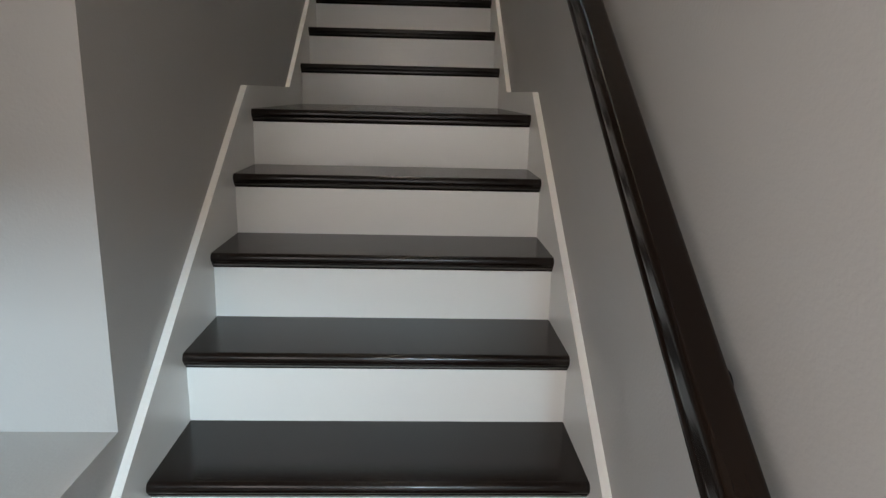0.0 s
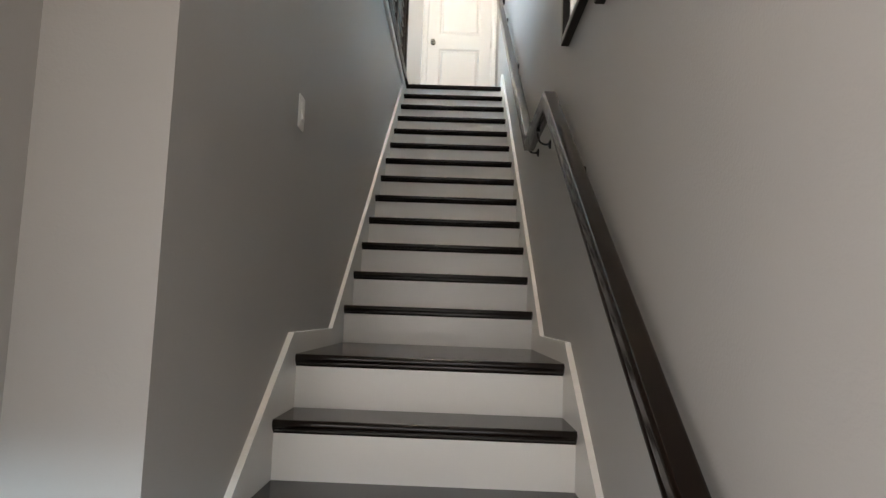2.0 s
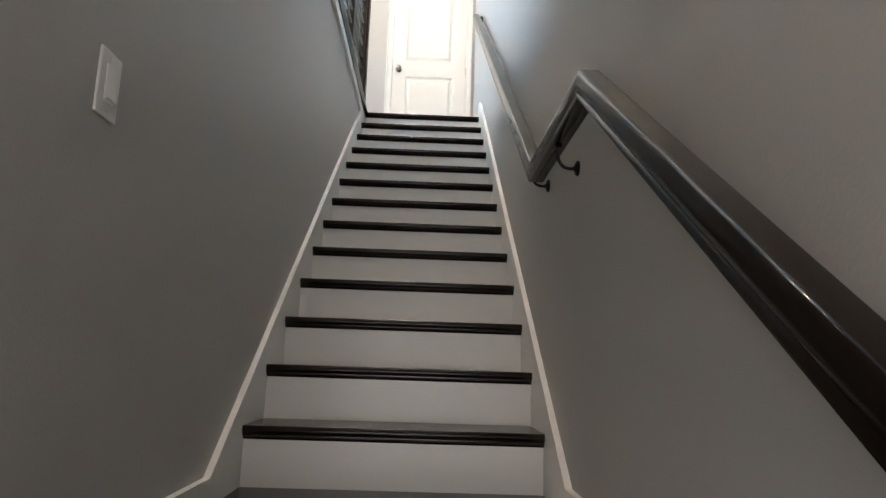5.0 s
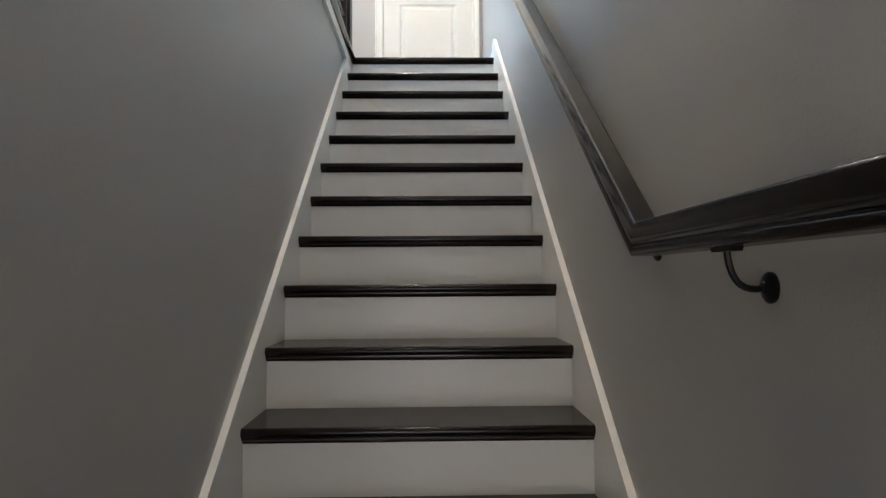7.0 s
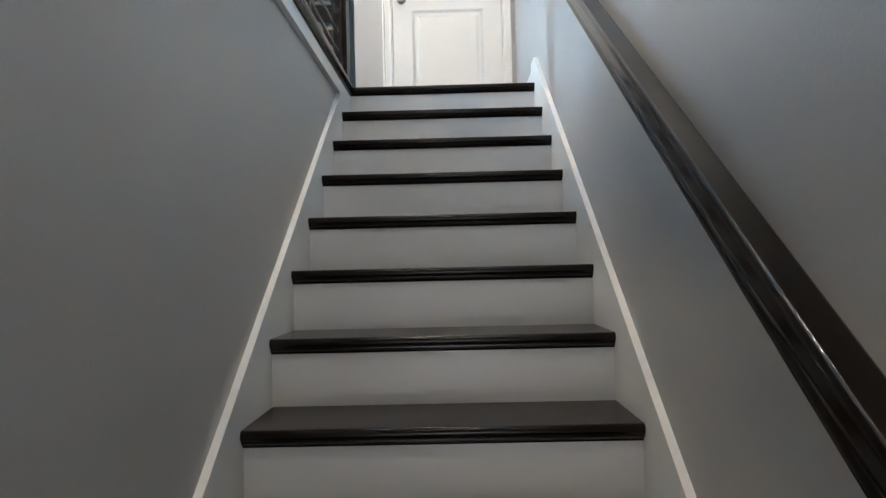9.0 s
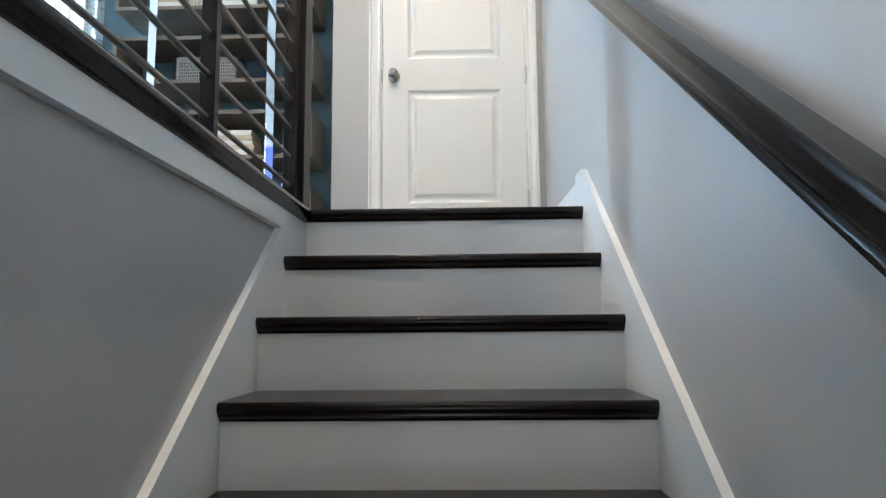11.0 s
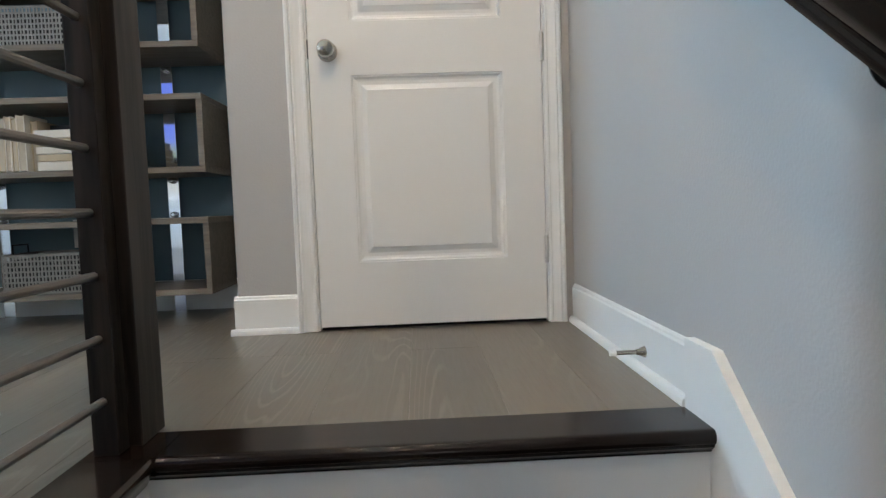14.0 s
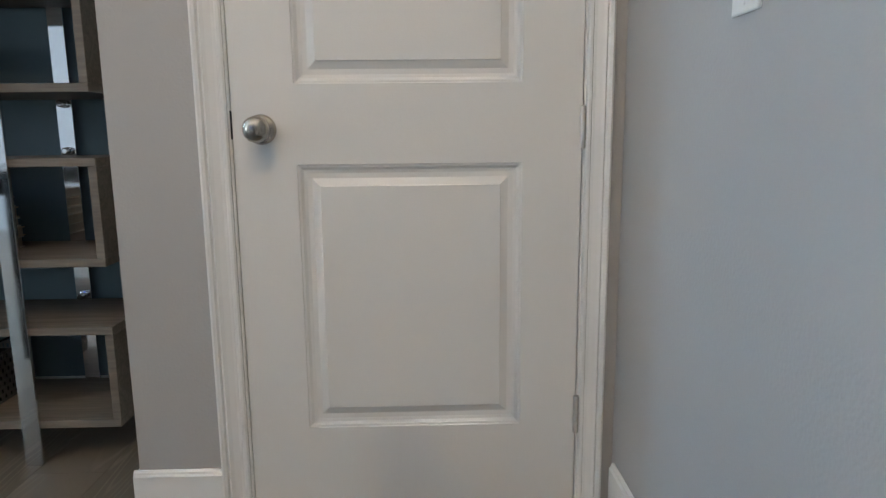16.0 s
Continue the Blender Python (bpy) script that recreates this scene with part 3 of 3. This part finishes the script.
def panel_door():
    """Slab with two raised panels: stiles, rails, sloped sticking and a raised field."""
    bm = bmesh.new()
    yf = DOOR_Y - 0.002
    xs = [DX0, -0.206, 0.279, DX1]
    zs = [DB, 3.640, 4.241, 4.410, 5.345, DTOP - 0.003]
    g = {}

    def vert(x, y, z):
        key = (round(x, 5), round(y, 5), round(z, 5))
        if key not in g:
            g[key] = bm.verts.new((x, y, z))
        return g[key]

    def quad(*p):
        bm.faces.new([vert(*q) for q in p])

    for i in range(3):
        for j in range(5):
            x0, x1, z0, z1 = xs[i], xs[i + 1], zs[j], zs[j + 1]
            if i == 1 and j in (1, 3):
                loops = [(0.0, yf), (0.0015, yf + 0.0028), (0.006, yf + 0.0034), (0.012, yf + 0.0085), (0.019, yf + 0.0105), (0.030, yf + 0.0103), (0.046, yf + 0.0035), (0.0475, yf + 0.0015), (0.056, yf + 0.0013)]
                for (a, ya), (b, yb) in zip(loops, loops[1:]):
                    o = [(x0 + a, ya, z0 + a), (x1 - a, ya, z0 + a), (x1 - a, ya, z1 - a), (x0 + a, ya, z1 - a)]
                    n = [(x0 + b, yb, z0 + b), (x1 - b, yb, z0 + b), (x1 - b, yb, z1 - b), (x0 + b, yb, z1 - b)]
                    for q in range(4):
                        w = (q + 1) % 4
                        quad(o[q], o[w], n[w], n[q])
                quad(*n)
            else:
                quad((x0, yf, z0), (x1, yf, z0), (x1, yf, z1), (x0, yf, z1))
    bm_box(DX0, DX1, yf + 0.012, yf + 0.035, DB, DTOP - 0.003, bm)
    for a, b, c, d in ((DX0, DX0 + 0.002, DB, DTOP - 0.003), (DX1 - 0.002, DX1, DB, DTOP - 0.003)):
        bm_box(a, b, yf + 0.0005, yf + 0.012, c, d, bm)
    bm_box(DX0, DX1, yf + 0.0005, yf + 0.012, DB, DB + 0.002, bm)
    bmesh.ops.recalc_face_normals(bm, faces=bm.faces)
    return bm


slab = part_of("slab", panel_door(), DOORW, door, "white moulded two-panel door leaf")
for a, b in ((DX0 - 0.022, DX0 - 0.003), (DX1 + 0.003, DX1 + 0.022)):
    part_of("jamb", bm_box(a, b, DOOR_Y - 0.001, DOOR_Y + 0.12, FZ, DTOP + 0.022), WHITE, door)
part_of("jamb", bm_box(DX0 - 0.003, DX1 + 0.003, DOOR_Y - 0.001, DOOR_Y + 0.12, DTOP + 0.001, DTOP + 0.022), WHITE, door)


def casing_profile(w):
    """(across, out) of a colonial casing, from the inner to the outer edge."""
    return [(0, 0), (0, 0.008), (0.004, 0.011), (0.010, 0.011), (0.013, 0.009), (0.020, 0.0095), (0.034, 0.013), (0.042, 0.016), (0.046, 0.014), (0.050, 0.019), (w - 0.005, 0.021), (w, 0.018), (w, 0)]


CW = 0.062
left = [(DX0 - 0.008 - a, DOOR_Y - o) for a, o in casing_profile(CW)]
right = [(DX1 + 0.008 + a * 0.87, DOOR_Y - o) for a, o in casing_profile(CW)]
part_of("casing", prism(left, "z", FZ, DTOP + 0.008 + CW), WHITE, door, "white moulded door casing")
part_of("casing", prism(right, "z", FZ, DTOP + 0.008 + CW), WHITE, door, "white moulded door casing")
head = [(DOOR_Y - o, DTOP + 0.008 + a) for a, o in casing_profile(CW)]
part_of("casing", prism(head, "x", DX0 - 0.008, DX1 + 0.008), WHITE, door, "white moulded door casing")
KZ = 4.316
knob = part_of("knob", lathe([(0.032, 0.0), (0.032, 0.003), (0.029, 0.007), (0.014, 0.010), (0.011, 0.016), (0.011, 0.026), (0.015, 0.031), (0.024, 0.037), (0.0275, 0.046), (0.0265, 0.055), (0.021, 0.062), (0.012, 0.0655), (0.004, 0.0665)], pose(-0.277, DOOR_Y - 0.002, KZ, 90, 0, 0)), NICKEL, door, "satin nickel door knob", smooth=True)
for hz in (3.617, 4.270, 5.20):
    hp = part_of("hinge", tube([(DX1 + 0.001, DOOR_Y - 0.006, hz), (DX1 + 0.001, DOOR_Y - 0.006, hz + 0.089)], 0.006, 12), SATIN, door, "pale satin steel hinge", smooth=True)
    part_of("hinge_leaf", bm_box(DX1 + 0.0045, DX1 + 0.0085, DOOR_Y - 0.0045, DOOR_Y - 0.0012, hz, hz + 0.089), SATIN, hp)
part_of("latch_plate", bm_box(DX0 - 0.0035, DX0 - 0.0005, DOOR_Y - 0.0035, DOOR_Y + 0.015, 4.296, 4.356), IRON, door, "dark latch plate")
# black strip put in for the shade of the gap below the door
part_of("threshold_gap_shade", bm_box(DX0, DX1, DOOR_Y + 0.02, DOOR_Y + 0.03, FZ, DB), BLACK, door)

# ---- baseboards ----
BB = [(0.0, 0.0), (0.0, 0.125), (0.004, 0.125), (0.007, 0.121), (0.008, 0.116), (0.012, 0.112), (0.012, 0.0)]
SHOE = [(0.012, 0.0), (0.012, 0.02), (0.018, 0.019), (0.023, 0.013), (0.025, 0.005), (0.025, 0.0)]
base = structure("baseboard_east", prism([(W - a, FZ + b) for a, b in BB], "y", 5.234, DOOR_Y - 0.018), WHITE, "white painted baseboard", "baseboard")
part("shoe_moulding", prism([(W - a, FZ + b) for a, b in SHOE], "y", 5.234, DOOR_Y - 0.018), WHITE, base)
base = structure("baseboard_pier", prism([(DOOR_Y - a, FZ + b) for a, b in BB], "x", -0.613, DX0 - 0.008 - CW), WHITE, "white painted baseboard on the pier", "baseboard")
part("shoe_moulding", prism([(DOOR_Y - a, FZ + b) for a, b in SHOE], "x", -0.626, DX0 - 0.008 - CW), WHITE, base)
base = structure("baseboard_pier_side", prism([(-0.601 - a, FZ + b) for a, b in BB], "y", DOOR_Y, BACK_Y), WHITE, "white painted baseboard on the side of the pier", "baseboard")
base = structure("baseboard_north", prism([(BACK_Y - a, FZ + b) for a, b in BB], "x", -5.5, -0.613), WHITE, "white painted baseboard under the teal wall", "baseboard")


# ---- wall plates, doorstop, pictures ----
def plate(name, x, y, z, side, rocker, label):
    """A screwed cover plate on a wall that faces along x."""
    p = thing(name, label, "light switch", (x, y, z))
    s = side
    a, b = sorted((x, x + s * 0.006))
    part_of("cover_plate", rounded(bm_box(a, b, y - 0.038, y + 0.038, z - 0.061, z + 0.061), 0.003), PLASTIC, p)
    a, b = sorted((x + s * 0.006, x + s * 0.0085))
    if rocker:
        part_of("rocker_frame", rounded(bm_box(a, b, y - 0.017, y + 0.017, z - 0.034, z + 0.034), 0.0008), PLASTIC, p)
        pts = [(x + s * 0.008, z - 0.030), (x + s * 0.0135, z - 0.028), (x + s * 0.0095, z), (x + s * 0.009, z + 0.030), (x + s * 0.008, z + 0.030)]
        part_of("rocker", prism(pts, "y", y - 0.0145, y + 0.0145), PLASTIC, p)
    for dz in (-0.048, 0.048):
        part_of("screw", lathe([(0.003, 0), (0.003, 0.001), (0.001, 0.0014)], pose(x + s * 0.006, y, z + dz, 0, 90 * s, 0), 10), PLASTIC, p)
    return p


plate("light_switch", -W, 0.980, 1.816, 1, True, "white plastic rocker light switch on the grey stair wall")
plate("light_switch", W, 5.643, 4.516, -1, True, "white plastic light switch on the wall beside the door")

stop = thing("door_stop", "satin nickel door stop with a white tip on the baseboard", "door stop", (W - 0.012, 5.47, 3.472))
part_of("base", lathe([(0.013, 0), (0.012, 0.004), (0.008, 0.012), (0.006, 0.02)], pose(W - 0.012, 5.47, 3.472, 0, -90, 0), 16), NICKEL, stop, smooth=True)
part_of("shaft", tube([(W - 0.03, 5.47, 3.472), (W - 0.078, 5.47, 3.472)], 0.005, 12), NICKEL, stop, smooth=True)
part_of("tip", tube([(W - 0.078, 5.47, 3.472), (W - 0.092, 5.47, 3.472)], [0.0075, 0.0065], 12), PLASTIC, stop, "white rubber tip", smooth=True)


def picture(y0, y1, z0, z1):
    p = thing("wall_mirror", "framed mirror in a dark bronze frame on the stair wall", "mirror", (W, (y0 + y1) / 2, z0), "mirrors climbing the stair wall")
    w, d = 0.028, 0.03
    for a, b, c, e in ((y0, y1, z0, z0 + w), (y0, y1, z1 - w, z1), (y0, y0 + w, z0 + w, z1 - w), (y1 - w, y1, z0 + w, z1 - w)):
        bar = part_of("frame_bar", rounded(bm_box(W - d, W, a, b, c, e), 0.003), FRAME, p)
        part_of("face_strip", bm_box(W - d - 0.002, W - d, a + 0.003, b - 0.003, c + 0.003, e - 0.003), SILVER, bar, "dull silver face of the frame")
    part_of("glass", bm_box(W - 0.016, W - 0.004, y0 + w, y1 - w, z0 + w, z1 - w), MIRROR, p, "reflective glass")


for i, z in enumerate((2.18, 2.047, 1.87)):
    picture(0.66 - 0.622 * i, 1.185 - 0.622 * i, z, z + 0.68)

# ---- the shelf unit and what stands on it ----
shelf = thing("bookshelf", "open shelf unit of grey oak boxes on chrome uprights", "bookshelf", (-1.355, 6.61, FZ))
BX0, BX1, BY0, BY1 = -1.939, -0.772, 6.457, 6.782
TOPS = (3.806, 4.253, 4.701, 5.148)
BH, BT = 0.284, 0.022
for top in TOPS:
    b = part_of("box_top", rbox(BX0, BX1, BY0, BY1, top - BT, top, 0.0015, 1), SHELF, shelf)
    part_of("box_bottom", rbox(BX0, BX1, BY0, BY1, top - BH, top - BH + BT, 0.0015, 1), SHELF, shelf)
    for a in (BX0, BX1 - BT):
        part_of("box_side", rbox(a, a + BT, BY0 + 0.001, BY1 - 0.001, top - BH + BT, top - BT, 0.0012, 1), SHELF, shelf)
for ux in (-1.704, -1.010):
    for uy in (BY0 - 0.014, BY1 + 0.002):
        part_of("upright", rbox(ux - 0.0235, ux + 0.0235, uy, uy + 0.012, FZ, 5.31, 0.0015), CHROME, shelf, "polished chrome flat upright")
    for top in TOPS:
        for bz in (top + 0.012, top - BH - 0.012):
            knob_at = pose(ux, BY1 + 0.002, bz, 90, 0, 0)
            part_of("bolt", lathe([(0.013, 0), (0.013, 0.003), (0.006, 0.005), (0.006, 0.012), (0.011, 0.014), (0.011, 0.021), (0.007, 0.024)], knob_at, 12), CHROME, shelf, "chrome bolt with a round head", smooth=True)


def on_shelf(x0, x1, y0, y1):
    """Places given from an origin 6.39 m along y, spread over the length of the boxes."""
    return BX1 + (x0 + 0.75) * 1.024, BX1 + (x1 + 0.75) * 1.024, BY0 + y0 - 6.39, BY0 + y1 - 6.39


def book(x0, x1, y0, y1, z0, z1, cover, lean=0.0, lying=True):
    """Pages between two boards and a spine; lying books show their spine to the front."""
    x0, x1, y0, y1 = on_shelf(x0, x1, y0, y1)
    ob = thing("book", {"cream_book_cover": "cream covered hardback book on the shelf", "white_book_cover": "white covered hardback book on the shelf", "dark_book_cover": "black covered hardback book on the shelf"}[cover.name], "book", ((x0 + x1) / 2, (y0 + y1) / 2, z0), "books on the shelf unit")
    t = 0.003
    if lying:
        part_of("page_block", bm_box(x0 + 0.005, x1 - 0.005, y0 + 0.004, y1 - 0.004, z0 + t, z1 - t), PAPER, ob)
        part_of("cover", bm_box(x0, x1, y0, y1, z1 - t, z1, bm_box(x0, x1, y0, y1, z0, z0 + t)), cover, ob)
        part_of("spine", rbox(x0, x1, y0 - 0.004, y0 + 0.003, z0, z1, 0.003, 2), cover, ob)
    else:
        part_of("page_block", bm_box(x0 + t, x1 - t, y0 + 0.004, y1 - 0.004, z0 + 0.004, z1 - 0.004), PAPER, ob)
        part_of("cover", bm_box(x0, x0 + t, y0, y1, z0, z1, bm_box(x1 - t, x1, y0, y1, z0, z1)), cover, ob)
        ob.rotation_euler = (0, radians(lean), 0)
    return ob


for z in (TOPS[1] - BH + BT, TOPS[3] - BH + BT):
    h = z + 0.0005
    for th, c, dx in ((0.030, COVER_B, 0.0), (0.022, COVER_A, 0.008), (0.020, COVER_B, 0.0)):
        book(-1.69 + dx, -1.478, 6.40, 6.58, h, h + th, c)
        h += th + 0.0012
    x = -1.471
    for th, hh, c, ln in ((0.026, 0.196, COVER_A, 2.2), (0.021, 0.200, COVER_B, 1.2), (0.019, 0.192, COVER_A, 0.6), (0.030, 0.204, COVER_B, 0)):
        book(x, x + th, 6.40, 6.55, z + 0.001, z + hh, c, ln, False)
        x += th + 0.002
    book(x + 0.001, x + 0.024, 6.43, 6.58, z + 0.001, z + 0.186, COVER_A, 0, False)
    h = z + 0.0005
    for th, c, dx in ((0.033, COVER_B, 0.0), (0.026, COVER_A, 0.005), (0.025, COVER_B, -0.004), (0.030, COVER_A, -0.006), (0.029, COVER_B, -0.014)):
        book(-1.336 + dx * 0.8, -1.078 + dx, 6.405 + abs(dx) * 0.5, 6.61, h, h + th, c)
        h += th + 0.0012

    book(-1.35, -1.21, 6.52, 6.66, h, h + 0.03, COVER_C)


def basket(x0, x1, y0, y1, z0, z1):
    x0, x1, y0, y1 = on_shelf(x0, x1, y0, y1)
    ob = thing("wire_basket", "rectangular basket woven of grey metal with wire handles", "basket", ((x0 + x1) / 2, (y0 + y1) / 2, z0), "woven metal baskets")
    for name, face in (("front_weave", 0), ("back_weave", 1), ("end_weave", 2), ("end_weave", 3)):
        bm = bmesh.new()
        span = (x1 - x0) if face < 2 else (y1 - y0)
        n, rows = int(span / 0.0125), 7
        y = (y0, y1)[face] if face < 2 else 0
        x = (x0, x1)[face - 2] if face > 1 else 0
        for r in range(rows + 1):
            z = z0 + 0.004 + (z1 - z0 - 0.008) * r / rows
            if face < 2:
                bm_box(x0, x1, y - 0.0015, y + 0.0015, z - 0.0030, z + 0.0030, bm)
            else:
                bm_box(x - 0.0015, x + 0.0015, y0, y1, z - 0.0030, z + 0.0030, bm)
        for i in range(n + 1):
            for r in range(rows):
                za, zb = z0 + 0.004 + (z1 - z0 - 0.008) * r / rows, z0 + 0.004 + (z1 - z0 - 0.008) * (r + 1) / rows
                o = 0.0012 * (1 if (i + r) % 2 else -1)
                if face < 2:
                    u = x0 + span * i / n
                    bm_box(u - 0.0031, u + 0.0031, y - 0.0012 + o, y + 0.0012 + o, za, zb, bm)
                else:
                    u = y0 + span * i / n
                    bm_box(x - 0.0012 + o, x + 0.0012 + o, u - 0.0031, u + 0.0031, za, zb, bm)
        part_of(name, bm, WIRE, ob)
    part_of("bottom", bm_box(x0, x1, y0, y1, z0, z0 + 0.003), WIRE, ob)
    # black block imitates the shaded inside seen through the weave
    part_of("inner_shade", bm_box(x0 + 0.008, x1 - 0.008, y0 + 0.008, y1 - 0.008, z0 + 0.004, z1 - 0.02), BLACK, ob, "black block for the shade inside the weave")
    part_of("rim", tube([(x0, y0, z1), (x1, y0, z1), (x1, y1, z1), (x0, y1, z1), (x0, y0, z1)], 0.0035, 6), WIRE, ob)
    for x in (x0, x1):
        ym = (y0 + y1) / 2
        part_of("handle", tube([(x, ym - 0.05, z1), (x, ym - 0.048, z1 + 0.035), (x, ym + 0.048, z1 + 0.035), (x, ym + 0.05, z1)], 0.003, 6), IRON, ob, "dark wire handle")


basket(-1.50, -1.14, 6.43, 6.66, TOPS[0] - BH + BT + 0.001, TOPS[0] - BH + BT + 0.145)
basket(-1.535, -1.20, 6.43, 6.66, TOPS[2] - BH + BT + 0.001, TOPS[2] - BH + BT + 0.145)

outlet = thing("wall_outlet", "white plastic double socket on the teal wall", "outlet", (-1.394, BACK_Y, 3.754))
part_of("cover_plate", rounded(bm_box(-1.430, -1.358, BACK_Y - 0.006, BACK_Y, 3.696, 3.812), 0.002), PLASTIC, outlet)
for dz in (-0.02, 0.02):
    so = part_of("socket", lathe([(0.017, 0), (0.0165, 0.002)], pose(-1.394, BACK_Y - 0.006, 3.754 + dz, 90, 0, 0), 20), PLASTIC, outlet)
    part_of("slots", bm_box(-1.401, -1.399, BACK_Y - 0.0085, BACK_Y - 0.0078, 3.750 + dz, 3.760 + dz, bm_box(-1.389, -1.387, BACK_Y - 0.0085, BACK_Y - 0.0078, 3.750 + dz, 3.760 + dz)), BLACK, outlet)

# ---- table by the window ----
desk = thing("console_table", "dark framed table standing in the daylight by the window", "table", (-1.85, 5.0, FZ))
part_of("tabletop", rbox(-2.15, -1.53, 4.35, 5.54, 4.15, 4.18, 0.003), DARK_Y, desk)
for lx in (-2.15, -1.575):
    for ly in (4.35, 5.495):
        part_of("leg", rbox(lx, lx + 0.045, ly, ly + 0.045, FZ, 4.15, 0.003), DARK_Z, desk)
for ly in (4.355, 5.50):
    part_of("apron", rbox(-2.105, -1.575, ly, ly + 0.035, 4.085, 4.149, 0.002), DARK_X, desk)
for lx in (-2.145, -1.57):
    part_of("apron", rbox(lx, lx + 0.03, 4.395, 5.495, 4.105, 4.149, 0.002), DARK_Y, desk)

# ---- recessed ceiling lights, all out of view; the entry one is added ----
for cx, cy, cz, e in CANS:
    can = thing("unseen_recessed_light", "round white recessed ceiling light out of view, switched on", "ceiling light", (cx, cy, cz), "recessed ceiling lights")
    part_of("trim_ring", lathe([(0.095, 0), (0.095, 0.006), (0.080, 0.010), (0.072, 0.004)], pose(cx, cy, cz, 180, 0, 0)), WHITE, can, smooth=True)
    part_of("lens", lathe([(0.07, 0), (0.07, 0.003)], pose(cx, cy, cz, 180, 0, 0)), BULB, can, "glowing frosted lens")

# ---- floor planks ----
PW = 0.19
rnd = random.Random(5)
mesh_of = {}


def plank_mesh(w, n):
    key = (round(w, 3), round(n, 2))
    if key not in mesh_of:
        bm = rounded(bm_box(0, w - 0.0004, 0, n - 0.0004, -0.021, 0), 0.0005, 1)
        me = bpy.data.meshes.new("plank")
        bm.to_mesh(me)
        bm.free()
        me.materials.append(PLANK)
        mesh_of[key] = me
    return mesh_of[key]


def lay(x0, w, start):
    y, first = start, True
    while y < BACK_Y - 0.01:
        n = min(rnd.choice((0.6, 0.9, 1.2, 1.5)) if first else rnd.choice((1.2, 1.5, 1.8)), BACK_Y - y)
        first = False
        ob = new("plank", plank_mesh(w, n))
        ob.parent = floor
        ob.location = (x0, y, FZ - 0.0005)
        y += n


x = 0.528
while x > -5.4:
    x -= PW
    if x + PW <= -0.58:
        lay(x, PW, OPEN_Y)
    elif x < -0.58:
        lay(x, PW, 5.2345)
        ob = new("plank", plank_mesh(-0.5805 - x, 5.234 - OPEN_Y))
        ob.parent = floor
        ob.location = (x, OPEN_Y, FZ - 0.0005)
    else:
        lay(x, PW, 5.2345)
